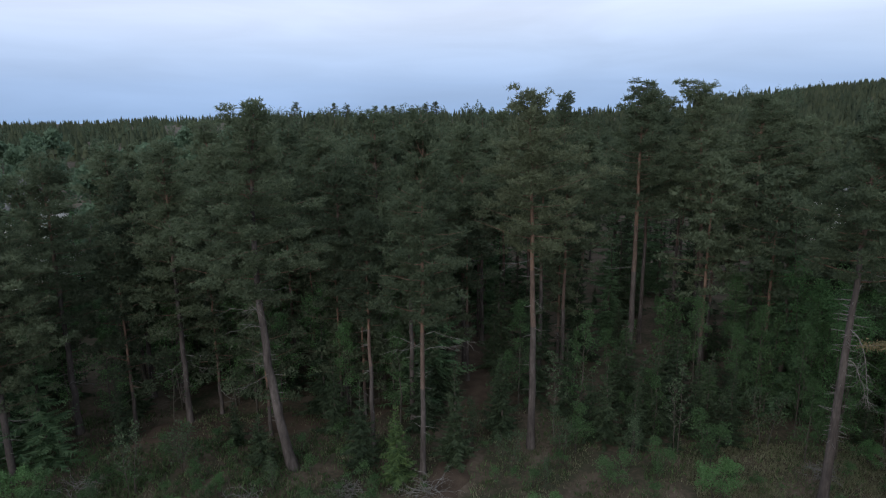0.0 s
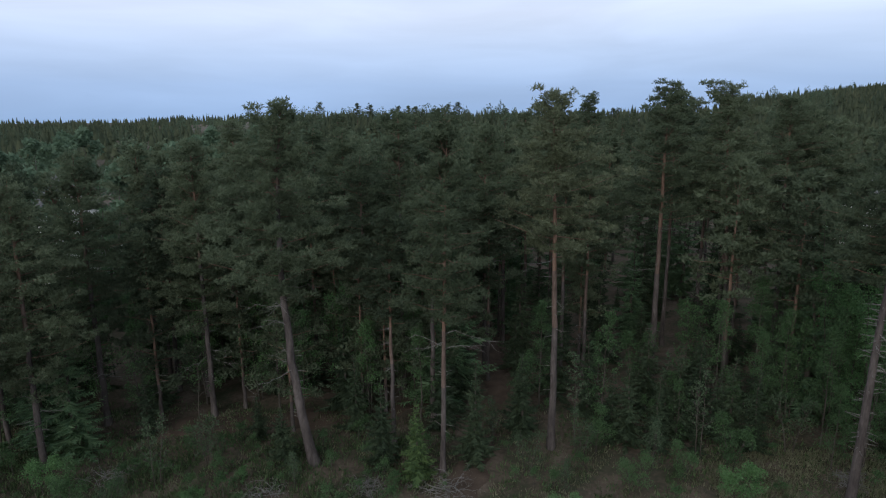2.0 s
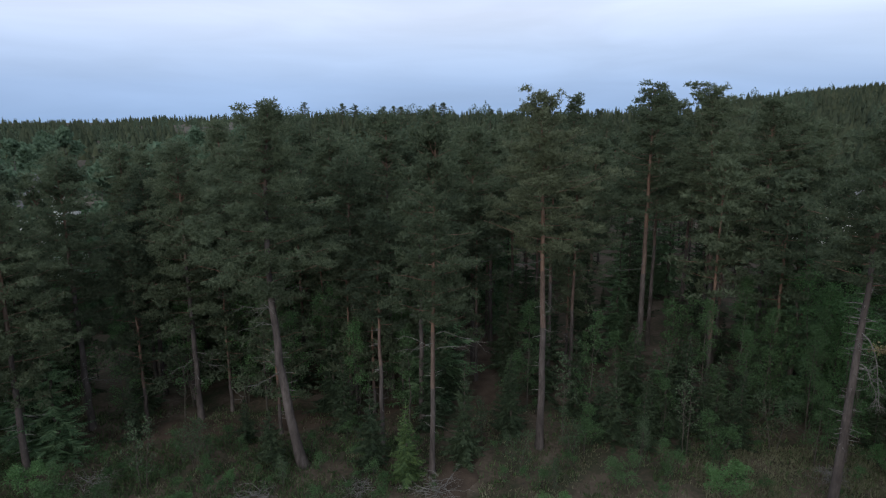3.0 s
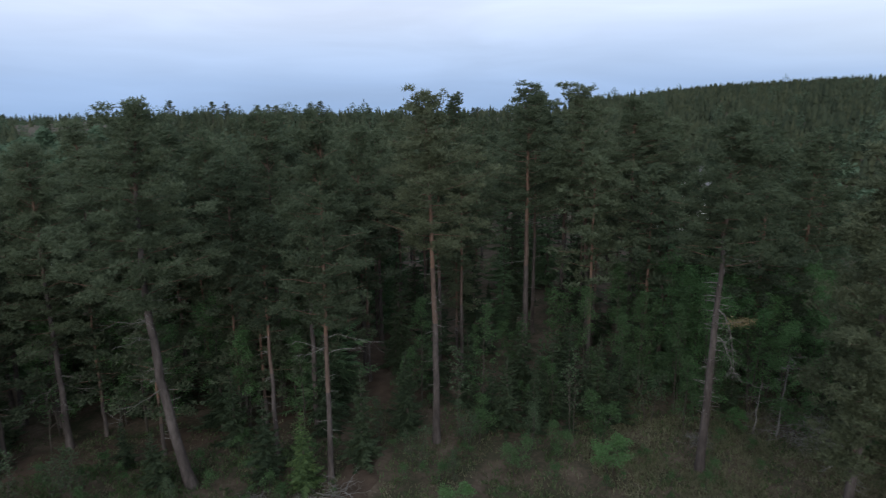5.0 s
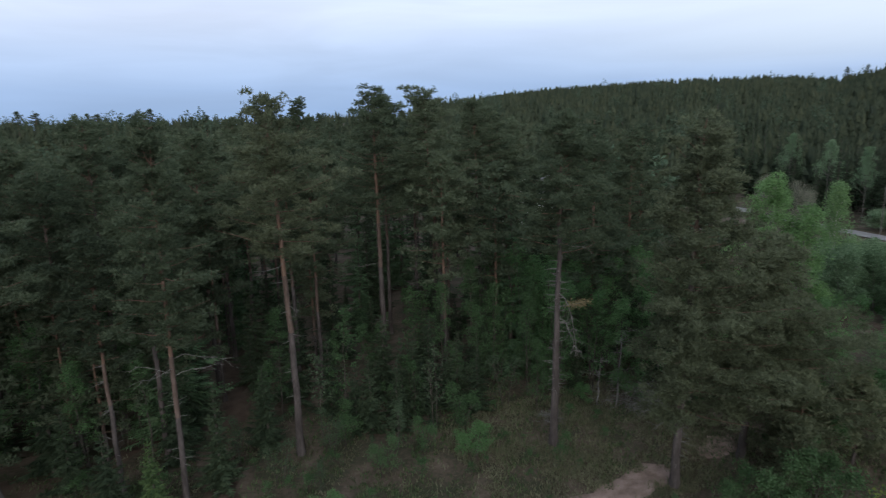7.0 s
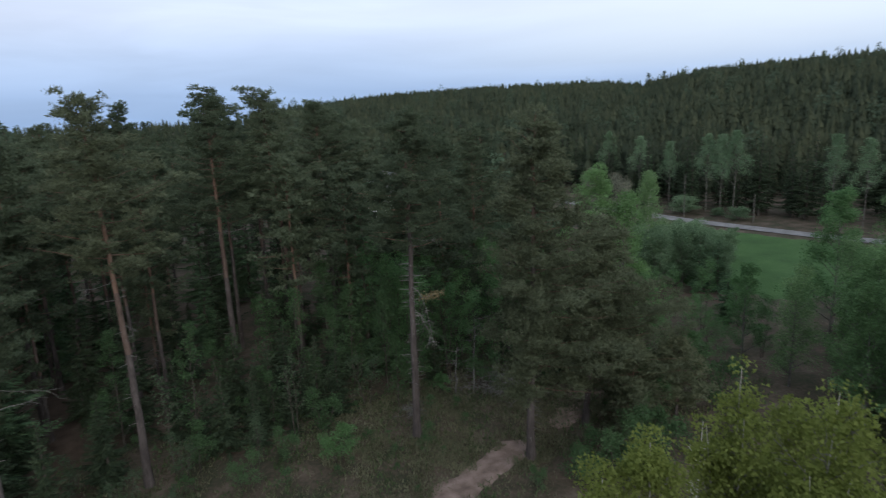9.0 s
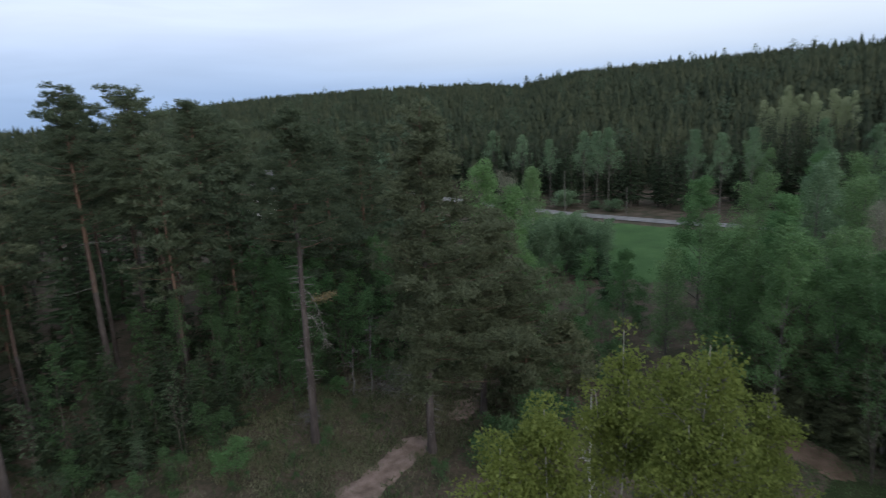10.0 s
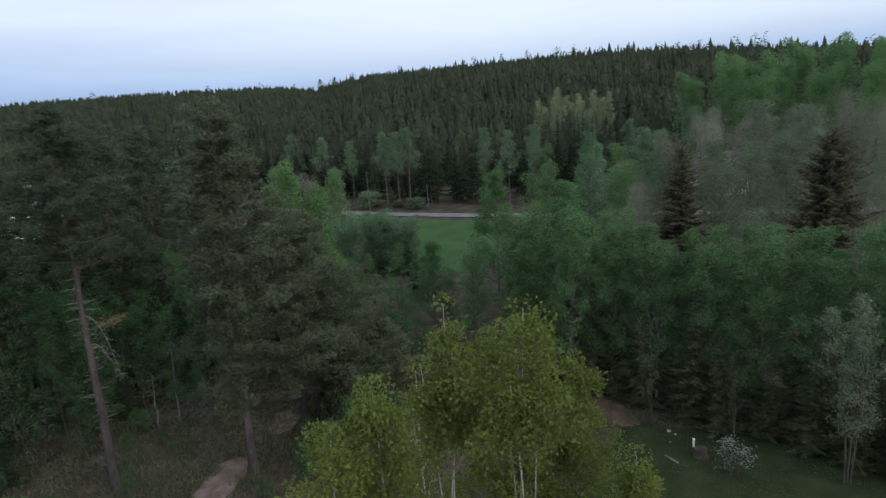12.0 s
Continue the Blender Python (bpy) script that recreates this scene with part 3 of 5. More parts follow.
def patch(name, outline, mat, label, category, lift=0.03, step=0.8, ragged=0.5, seed=1):
    """A sheet that lies on the ground within a ragged outline."""
    rng = np.random.default_rng(seed)
    o = np.asarray(outline, float)
    pts = []
    for i in range(len(o)):
        p, q = o[i], o[(i + 1) % len(o)]
        m = max(2, int(np.linalg.norm(q - p) / step))
        pts.append(p + np.outer(np.arange(m) / m, q - p))
    edge = np.concatenate(pts)
    edge = edge + rng.normal(scale=ragged * 0.4, size=edge.shape)
    c = edge.mean(0)
    rings = np.linspace(0, 1, 14)[1:]
    flat = np.concatenate([[c]] + [c + (edge - c) * s for s in rings])
    z = ground_z(flat[:, 0], flat[:, 1]) + lift
    n = len(edge)
    z[-n:] -= lift + 0.03
    f = [(0, 1 + i, 1 + (i + 1) % n) for i in range(n)]
    for k in range(len(rings) - 1):
        for i in range(n):
            a, b = 1 + k * n + i, 1 + k * n + (i + 1) % n
            f += [(a, a + n, b + n), (a, b + n, b)]
    g = Geo()
    g.add(np.column_stack([flat, z]), f)
    return tagged(new(name, g.mesh(name, mat, True)), label, category, kind="structure")


def ribbon(name, line, width, mat, label, category, lift=0.03, kind="structure", seed=1, ragged=0.12):
    rng = np.random.default_rng(seed)
    line = np.asarray(line, float)
    s = np.concatenate([[0], np.cumsum(np.linalg.norm(np.diff(line, axis=0), axis=1))])
    m = max(8, int(s[-1] / 0.6))
    t = np.linspace(0, s[-1], m)
    p = np.stack([np.interp(t, s, line[:, 0]), np.interp(t, s, line[:, 1])], 1)
    for _ in range(6):
        p[1:-1] = (p[:-2] + 2 * p[1:-1] + p[2:]) / 4
    d = unit(np.gradient(p, axis=0))
    nrm = np.stack([-d[:, 1], d[:, 0]], 1)
    cols = np.linspace(-0.5, 0.5, 9)
    w = width * (1 + rng.normal(scale=ragged, size=m))
    if ragged:
        w = w * np.clip(np.minimum(t, s[-1] - t) / 0.9 + 0.25, 0, 1)
    flat = p[:, None] + nrm[:, None] * (cols[None, :, None] * w[:, None, None])
    z = ground_z(flat[..., 0], flat[..., 1]) + lift - 0.5 * lift * (abs(cols[None]) > 0.49) - (0.05 * (abs(cols[None]) > 0.49) if ragged else 0)
    v = np.concatenate([flat, z[..., None]], -1).reshape(-1, 3)
    k, c = np.meshgrid(np.arange(m - 1), np.arange(8), indexing="ij")
    a = (k * 9 + c).ravel()
    g = Geo()
    g.add(v, np.concatenate([np.stack([a, a + 1, a + 10], 1), np.stack([a, a + 10, a + 9], 1)]))
    return tagged(new(name, g.mesh(name, mat, True)), label, category, kind=kind)


patch("meadow", ((51.0, 28.0), (58.8, 37.7), (80, 45), (80, 15), (61.7, 14.4), (52.4, 20.7)), MEADOW, "bright green mown meadow below the road", "meadow", 0.06, 1.5, 0.8, 3)
patch("lawn", ((20.9, 4.9), (28.8, 2.4), (28.6, -3.0), (26.0, -9.5), (14.5, -9.5), (12.9, 3.4)), LAWN, "short green lawn beside the hedge", "lawn", 0.05, 0.6, 0.25, 4)
ribbon("dirt_track", ((6.5, 16.9), (10.5, 17.6), (14.6, 18.6), (17.2, 19.0), (19.0, 19.3), (20.2, 19.5)), 2.1, TRAIL, "bare reddish earth track through grass", "track", 0.05, seed=5, ragged=0.15)
ribbon("earth_patch", ((22.6, 19.6), (24.2, 19.9), (26.0, 20.3)), 1.2, TRAIL, "bare pinkish earth beside the bushy pine", "earth", 0.05, seed=12, ragged=0.4)
ribbon("forest_trail", ((-36.0, 25.8), (-25.4, 28.0), (-17.0, 30.6), (-11.7, 31.8), (-5.4, 32.7), (-1.2, 35.3)), 2.1, LITTER, "brown needle-covered trail under the pines", "trail", 0.05, seed=6, ragged=0.2)
ribbon("forest_trail", ((-0.7, 22.2), (0.2, 26.5), (1.1, 30.8), (2.2, 36.3), (2.2, 43.1), (1.0, 52.3)), 1.8, LITTER, "brown needle-covered trail leading into the forest", "trail", 0.04, seed=7, ragged=0.2)
ribbon("earth_strip", ((33.3, 7.9), (29.6, 4.3), (28.8, 2.9), (28.0, 1.9)), 1.6, LITTER_RED, "bare brown earth strip along the hedge", "earth", 0.04, seed=8, ragged=0.45)
ribbon("earth_bank", ((45.2, 31.3), (48.9, 27.0), (52.5, 22.2)), 2.6, LITTER, "bare brown bank at the meadow edge", "earth", 0.09, seed=9, ragged=0.2)
ribbon("road", ((100, 130), (88, 75), (83.5, 45), (82.6, 29), (83.8, 10), (86, -15), (92, -60)), 2.7, ASPHALT, "pale grey asphalt country road", "road", 0.2, seed=10, ragged=0.0)


# ---- far woods ----
def far_woods():
    rng = np.random.default_rng(11)
    g = Geo()
    spots = []

    def scatter(n, az0, az1, r0, r1, hmin, hmax):
        az = np.radians(rng.uniform(az0, az1, n))
        r = np.sqrt(rng.uniform(r0 ** 2, r1 ** 2, n))
        spots.append(np.stack([r * np.sin(az), r * np.cos(az), rng.uniform(hmin, hmax, n)], 1))

    scatter(11500, 52, 112, 120, 410, 5.5, 10.5)
    scatter(6500, 22, 63, 120, 620, 6, 11)
    scatter(1500, -62, -24, 150, 640, 8, 14)
    scatter(1500, -25, 24, 110, 300, 6, 10.5)
    scatter(1500, -62, 26, 640, 1700, 12, 17)
    scatter(420, 22, 112, 150, 420, 10.5, 13)
    p = np.concatenate(spots)
    # the nearer trees have more tiers and more teeth
    for near in (True, False):
        x, y, h = p[(np.hypot(p[:, 0], p[:, 1]) < 215) == near].T
        z = ground_z(x, y)
        n, rows, seg = len(x), 6 if near else 3, 10 if near else 8
        wide = h * rng.uniform(0.15, 0.23, n)
        pointed = rng.uniform(0.65, 1.0, n)
        fan = np.stack([np.zeros(seg, int), 1 + np.arange(seg), 1 + (np.arange(seg) + 1) % seg], 1)
        for k in range(rows):
            # each tier is a skirt of boughs with a toothed, uneven rim
            q = 0.06 + 0.84 * (k + rng.uniform(0, 0.5, n)) / rows
            rr = wide * (1 - q) ** pointed * rng.uniform(0.8, 1.2, n)
            a = np.arange(seg)[None] * 2 * np.pi / seg + rng.uniform(0, 6.28, n)[:, None]
            rim = rr[:, None] * np.where(np.arange(seg) % 2, 0.45, 1.1)[None] * rng.uniform(0.75, 1.25, (n, seg))
            low = z + h * (q + 0.02)
            tip = np.stack([x, y, z + h * np.minimum(1.0, q + 1.35 / rows + 0.1 * (k == rows - 1))], 1)
            ring = np.stack([x[:, None] + rim * np.cos(a), y[:, None] + rim * np.sin(a), low[:, None] - 0.3 * rim + rng.normal(scale=0.02, size=(n, seg)) * h[:, None]], -1)
            v = np.concatenate([tip[:, None], ring], 1)
            g.add(v, (np.arange(n)[:, None, None] * (seg + 1) + fan[None]).reshape(-1, 3))
    ob = new("far_woods", g.mesh("far_woods", NEEDLES_FAR))
    tagged(ob, "dense dark spruce forest covering the far hillside", "forest", kind="stuff")
    # paler broadleaf crowns among the conifers
    g = Geo()
    n = 420
    az = np.radians(np.where(rng.random(n) < 0.45, rng.uniform(-50, 5, n), rng.uniform(25, 112, n)))
    r = np.sqrt(rng.uniform(120 ** 2, 480 ** 2, n))
    for k in range(n):
        cx, cy = r[k] * math.sin(az[k]), r[k] * math.cos(az[k])
        hh, w = rng.uniform(9, 14), rng.uniform(1.6, 2.8)
        m = 110
        d = rng.normal(size=(m, 3))
        d = unit(d) * rng.uniform(0.5, 1.05, (m, 1))
        c = np.array([cx, cy, float(ground_z(cx, cy)) + hh * 0.62]) + d * np.array([w, w, hh * 0.4])
        g.leaves(c, rng.normal(size=(m, 3)), rng.uniform(0.5, 0.9, m), 0.3, rng)
    ob = new("far_broadleaf_crowns", g.mesh("far_broadleaf_crowns", LEAF_FAR_DIM))
    tagged(ob, "scattered light green birch crowns on the far hillside", "forest", kind="stuff")


far_woods()


# ---- forest edge pines, one by one ----
pine("pine", at_ground(-7.6, 27.5), 17.9, 8.8, 2.7, 21, lean=(-0.5, -0.3), bow=(-0.75, 0), girth=0.25, dead=9, dead_low=4.2, dead_az=3.3, label="leaning Scots pine with bare dead branches low on its trunk", grey=2.2)
pine("pine", at_ground(-3.8, 29.4), 12.5, 6.6, 1.5, 22, girth=0.13, label="slender grey-trunked young Scots pine")
pine("pine", at_ground(-1.1, 26.6), 17.5, 7.3, 1.9, 23, lean=(0.3, 0), girth=0.14, dead=4, dead_low=5.0, label="slender Scots pine with a long narrow crown")
pine("pine", at_ground(4.5, 29.2), 18.4, 10.2, 2.5, 24, lean=(-0.4, 0.1), bow=(0.15, 0), girth=0.20, dead=2, dead_low=8, mat=NEEDLES_PINE_WARM, label="tall straight Scots pine with a bare orange trunk")
pine("pine", at_ground(12.4, 38.4), 19.1, 10.4, 2.6, 25, girth=0.22, dead=3, dead_low=7, label="tall Scots pine with a reddish bare trunk")
pine("pine", at_ground(18.2, 46.6), 16.5, 9.5, 2.2, 26, lean=(0.3, 0), girth=0.17)
pine("pine", at_ground(17.1, 38.0), 19.2, 10.6, 2.6, 27, lean=(-1.2, 0.4), girth=0.20, dead=3, dead_low=7, label="tall Scots pine with an orange trunk and flat top", top=0.7)
pine("pine", at_ground(21.5, 40.8), 18.2, 12.8, 2.5, 28, lean=(-0.4, 0.2), girth=0.19, dead=4, dead_low=8)
knotty = pine("pine", at_ground(16.56, 23.85), 17.2, 10.3, 2.2, 29, lean=(0.2, -0.2), girth=0.21, dead=4, dead_low=6.5, dead_az=-0.6, stubs=80, grey=1.2, dens=1.6, tuft=1.3, label="Scots pine with a bare knotty trunk and dead hanging branches")
pine("pine", at_ground(19.3, 18.2), 16.9, 3.3, 2.95, 30, lean=(-0.25, -0.75), girth=0.20, grey=3.4, dead=3, dead_low=5, dead_az=2.6, mat=NEEDLES_PINE_WARM, dens=1.5, tuft=1.25, label="broad full-crowned Scots pine beside the earth track", top=0.42, crown_shift=(0.9, -0.9))
pine("pine", at_ground(24.1, 18.65), 11.6, 1.9, 3.3, 31, lean=(-0.2, -0.9), girth=0.19, grey=6.0, mat=NEEDLES_PINE_WARM, dens=1.6, tuft=1.25, label="shorter bushy Scots pine beside the earth track", top=0.3, crown_shift=(0.9, -1.0))
pine("pine", at_ground(-20.3, 31.1), 15.5, 4.6, 2.5, 32, grey=2.0, dens=1.2, girth=0.18, dead=3)
pine("pine", at_ground(-14.6, 32.2), 16.0, 5.2, 2.5, 33, grey=2.0, dens=1.2, girth=0.17, dead=6, dead_low=4.5)
pine("pine", at_ground(-20.9, 26.5), 14.7, 3.8, 2.4, 34, grey=2.0, dens=1.2, lean=(0.4, 0), girth=0.17, dead=5, dead_low=3)
pine("pine", at_ground(-23.6, 23.5), 13.6, 3.2, 2.5, 35, grey=2.0, dens=1.2, girth=0.18, dead=6, dead_low=2.5, label="Scots pine with a ragged crown and dead twigs")
k = 40
for x, y, h, cb, r in ((-15.3, 40.3, 17.3, 8, 2.5), (-8.0, 40.1, 16.6, 8, 2.5), (-3.9, 36.1, 17.5, 7.5, 2.4), (-3.8, 48.7, 15.9, 8, 2.4), (1.3, 38.5, 16.7, 8, 2.4), (11.7, 58.9, 19.2, 10, 2.3),
                       (23.0, 43.0, 17.9, 9, 2.6), (14.9, 44.0, 18.7, 10, 2.6), (28.9, 36.7, 17.0, 4, 2.6), (36.5, 39.9, 16.1, 7, 2.6), (24.5, 44.2, 17.7, 9, 2.5),
                       (-20.6, 37.8, 15.8, 7, 2.4), (-16.1, 35.0, 15.9, 7, 2.3), (-9.0, 51.6, 15.1, 7, 2.5), (-11.7, 47.4, 16.7, 8, 2.4), (6.5, 65.9, 17.6, 9, 2.6), (30.1, 50.4, 16.9, 8, 2.7),
                       (25.5, 34.9, 16.9, 3.5, 2.5), (30.5, 34.4, 16.2, 3.5, 2.6), (24.1, 30.5, 16.0, 2.8, 2.4), (-6.0, 34.7, 15.2, 8, 2.0), (-1.8, 31.9, 13.6, 7.5, 1.9), (-11.8, 36.1, 14.6, 6.5, 2.2),
                       (-25.4, 33.4, 14.8, 6, 2.4), (-27.0, 28.4, 14.1, 5.5, 2.3), (-18.2, 35.5, 14.4, 6.5, 2.2), (6.4, 38.5, 16.0, 8, 2.2), (2.9, 44.2, 16.2, 8, 2.4)):
    pine("pine", at_ground(x, y), h, cb - (2.2 if x < -5 else 0), r, k, detail=0.75, girth=0.16, stubs=8, dead=k % 3, grey=1.9 if x < 0 else 0.9)
    k += 1

for x, y, h, cb, r in ((-11.5, 35.5, 11.5, 2.5, 2.0), (-6.0, 33.0, 10.5, 2.2, 1.9), (0.2, 37.5, 11.0, 2.5, 2.0), (8.0, 40.5, 11.5, 3.0, 2.1), (-17.5, 31.8, 11.0, 2.4, 2.0), (-23.0, 29.5, 11.0, 2.4, 2.1), (-9.6, 30.8, 9.0, 2.0, 1.7), (-1.8, 34.5, 10.5, 2.4, 1.9), (20.6, 34.5, 10.5, 2.2, 1.9), (25.8, 31.0, 11.0, 2.4, 2.1), (29.0, 28.0, 10.0, 2.0, 2.1), (-13.2, 33.4, 10.0, 1.8, 2.1), (-8.2, 36.6, 10.5, 2.2, 2.1), (-4.6, 32.6, 8.5, 1.6, 1.7), (-10.8, 38.8, 11.0, 2.4, 2.2), (-2.8, 38.4, 10.5, 2.4, 2.1), (-15.6, 38.4, 10.5, 2.2, 2.2), (-6.4, 40.4, 11.0, 2.4, 2.2)):
    pine("pine", at_ground(x, y), h, cb, r, k, detail=0.7, girth=0.11, stubs=4, dead=1, label="young low-branched Scots pine between taller trunks", group="young pines between the trunks", dens=1.0)
    k += 1

for x, y, h, r in ((25.4, 16.6, 5.0, 1.9), (27.2, 18.0, 5.4, 2.0), (28.4, 15.8, 4.6, 1.8), (23.6, 15.4, 3.6, 1.5)):
    pine("pine", at_ground(x, y), h, 0.4, r, k, detail=0.7, girth=0.08, stubs=0, grey=3.0, mat=NEEDLES_PINE_WARM, label="low bushy young pine beside the earth track", group="young pines beside the track", dens=1.5, tuft=1.2, top=0.35)
    k += 1

# ---- pines deeper in the forest, five shapes repeated ----
rng = np.random.default_rng(5)
moulds = [pine("pine", at_ground(-9.0 + 7.0 * i, 49.0 + 2.0 * (i % 2)), 15.6, 8.0 - 0.5 * i, 2.5, 80 + i, detail=0.33, dens=1.1, tuft=1.0, girth=0.15, stubs=0, label="Scots pine deep in the forest", group="pines deeper in the forest") for i in range(4)]
taken = [(-7.2, 25.9), (4.4, 27.6), (11.9, 36)]
count = 0
while count < 130:
    az, r = radians(rng.uniform(-52, 41)), math.sqrt(rng.uniform(36 ** 2, 105 ** 2))
    x, y = r * math.sin(az), r * math.cos(az)
    if any((x - a) ** 2 + (y - b) ** 2 < 3.3 ** 2 for a, b in taken) or (math.degrees(az) > 30 and r > 52) or (math.degrees(az) < -27 and r > 48) or math.hypot(x - 50, y - 76) < 14 or (abs(math.degrees(az) - 33.2) < 0.35 and r > 44):
        continue
    taken.append((x, y))
    s, turn = rng.uniform(0.80, 0.97), rng.uniform(0, 6.28)
    count += 1
    if 33 < math.degrees(az) < 42 and r < 46:
        continue
    copy_thing(moulds[count % 4], Matrix.LocRotScale(at_ground(x, y), Euler((0, 0, turn)), (s, s, s)))

for i in range(70):
    az, r = radians(rng.uniform(-24, 25)), rng.uniform(115, 285)
    s = rng.uniform(0.62, 0.9)
    copy_thing(moulds[i % 4], Matrix.LocRotScale(at_ground(r * math.sin(az), r * math.cos(az)), Euler((0, 0, rng.uniform(0, 6.28))), (s * 1.15, s * 1.15, s)))

for x, y, s in ((403.7, 258.6, 1.0), (409.3, 249.6, 0.97)):
    copy_thing(moulds[int(x) % 4], Matrix.LocRotScale(at_ground(x, y), Euler((0, 0, rng.uniform(0, 6.28))), (s, s, s)))

# ---- spruces under and behind the pines ----
spruce("spruce", at_ground(-2.3, 26.1), 4.1, 1.1, 101, NEEDLES_SPRUCE_YOUNG, 1.4, "young light green spruce at the forest edge")
spruce("spruce", at_ground(3.0, 30.1), 4.8, 1.3, 102, NEEDLES_SPRUCE_DARK, 1.3, "dark young spruce beside a tall pine")
spruce("spruce", at_ground(-9.1, 27.3), 2.9, 1.1, 103, NEEDLES_SPRUCE_DARK, 1.3, "small dark spruce beside a leaning pine")
spruce("spruce", at_ground(0.5, 27.5), 5.1, 1.2, 104, NEEDLES_SPRUCE_DARK, 1.3, "slender dark spruce at the forest edge")
spruce("spruce", at_ground(-4.1, 27.2), 4.3, 1.3, 105, NEEDLES_SPRUCE_DARK, 1.2, "dark young spruce at the forest edge")
spruce_moulds = [spruce("spruce", at_ground(8.5 + 2.2 * i, 29.5 + i), 4.4 + 0.5 * i, 1.35, 110 + i, NEEDLES_SPRUCE_DARK, 1.0, "young dark spruce in the undergrowth") for i in range(3)]
for x, y, s in ((7.8, 29.9, 0.8), (9.9, 29.0, 0.75), (11.3, 30.2, 1), (10.6, 33.4, 1.1), (14.0, 35.0, 1.1), (15.5, 32.8, 0.8), (-11.1, 29.6, 0.6), (-17.3, 29.9, 0.7), (-18.3, 33.3, 1.1), (-22.3, 29.4, 1),
                (-6.0, 30.7, 0.9), (-7.0, 32.9, 1.2), (-1.2, 31.3, 1.1), (-0.5, 34.7, 1.2), (5.3, 35.2, 1.3), (7.0, 32.5, 1), (18.7, 35.0, 1.1), (23.4, 36.0, 1.2), (20.7, 32.7, 0.9), (25.8, 31.6, 1.1),
                (28.3, 28.8, 1.2), (30.9, 30.4, 1.5), (21.6, 28.6, 0.7), (-12.8, 36.0, 1.3), (-16.3, 37.7, 1.3), (-9.9, 35.4, 1.3), (-24.1, 35.6, 1.5), (-25.5, 31.1, 1.2), (3.9, 39.6, 1.4), (9.4, 40.7, 1.4),
                (-3.3, 40.9, 1.6), (-20.1, 41.2, 1.7), (-6.6, 44.9, 1.7), (14.9, 49.7, 1.7), (21.2, 49.6, 1.8), (27.3, 42.6, 1.7), (33.2, 37.0, 1.6), (33.0, 51.5, 2.3), (34.9, 51.0, 2.2), (36.4, 52.5, 2.4), (1.0, 54.0, 2.1), (2.8, 57.0, 2.3), (-0.4, 58.5, 2.4), (32.7, 25.6, 1.3), (28.6, 23.5, 1), (37.1, 31.4, 1.6)):
    copy_thing(spruce_moulds[rng.integers(3)], Matrix.LocRotScale(at_ground(x, y), Euler((0, 0, rng.uniform(0, 6.28))), (s, s, s)))
big_spruces = [spruce("spruce", at_ground(-19.0 + 42.0 * i, 44.0), 9.6 + 0.8 * i, 2.5, 116 + i, None, 0.55, "dark spruce reaching up between the pines", "spruces between the pines", slim=0.65) for i in range(2)]
count = 0
while count < 85:
    az, r = radians(rng.uniform(-50, 40)), math.sqrt(rng.uniform(34 ** 2, 66 ** 2))
    x, y, s = r * math.sin(az), r * math.cos(az), rng.uniform(1.4, 2.7)
    if 10 < math.degrees(az) < 30 and r < 46:
        s *= 0.45
    if abs(x - 1.6) < 1.6 and y < 50 or math.hypot(x - 50, y - 76) < 14 or abs(math.degrees(az) - 33.2) < 0.5:
        continue
    pick, turn = rng.integers(3), rng.uniform(0, 6.28)
    s /= 2.0
    copy_thing(big_spruces[pick % 2], Matrix.LocRotScale(at_ground(x, y), Euler((0, 0, turn)), (s, s, s)))
    count += 1

# ---- saplings and bushes of the forest edge ----
broadleaf("sapling", at_ground(-14.6, 25.4), 3.7, 1.0, 201, LEAF_SAPLING, BARK_DARK, 0.09, 520, 0.2, 2, 0.7, "young pale-leaved rowan sapling on the forest edge", "sapling", "saplings of the forest edge", 0.16, 0.035)
broadleaf("sapling", at_ground(-12.8, 27.0), 2.4, 1.2, 202, LEAF_SAPLING, BARK_DARK, 0.09, 700, 0.15, 3, 0.5, "low bushy pale green sapling", "sapling", "saplings of the forest edge", 0.22, 0.03)
broadleaf("sapling", at_ground(5.7, 29.1), 5.2, 0.9, 203, LEAF_SAPLING, BARK_DARK, 0.10, 330, 0.45, 1, 0.5, "thin sapling with sparse pale leaves", "sapling", "saplings of the forest edge", 0.12, 0.035)
broadleaf("sapling", at_ground(7.4, 30.6), 6.6, 1.3, 204, LEAF_SHADE, BARK_DARK, 0.09, 1700, 0.15, 1, 0.8, "young birch in fresh leaf", "sapling", "saplings of the forest edge", 0.24, 0.045)
broadleaf("sapling", at_ground(-15.3, 31.7), 4.2, 1.0, 205, LEAF_SAPLING, BARK_DARK, 0.09, 300, 0.3, 1, 0.7, "thin sapling with sparse leaves under the pines", "sapling", "saplings of the forest edge", 0.14, 0.035)
broadleaf("sapling", at_ground(11.7, 28.1), 4.9, 0.9, 206, LEAF_SAPLING, BARK_DARK, 0.09, 380, 0.35, 2, 0.7, "thin grey sapling with a few leaves", "sapling", "saplings of the forest edge", 0.16, 0.035)
broadleaf("sapling", at_ground(13.7, 35.6), 6.3, 1.6, 207, LEAF_SHADE, BARK_DARK, 0.11, 2000, 0.15, 2, 0.7, "bushy green sapling under the pines", "sapling", "saplings of the forest edge", 0.28, 0.05)
broadleaf("sapling", at_ground(18.2, 32.2), 5.7, 1.4, 208, LEAF_SHADE, BARK_DARK, 0.11, 1500, 0.15, 2, 0.7, "bushy green sapling under the pines", "sapling", "saplings of the forest edge", 0.28, 0.05)
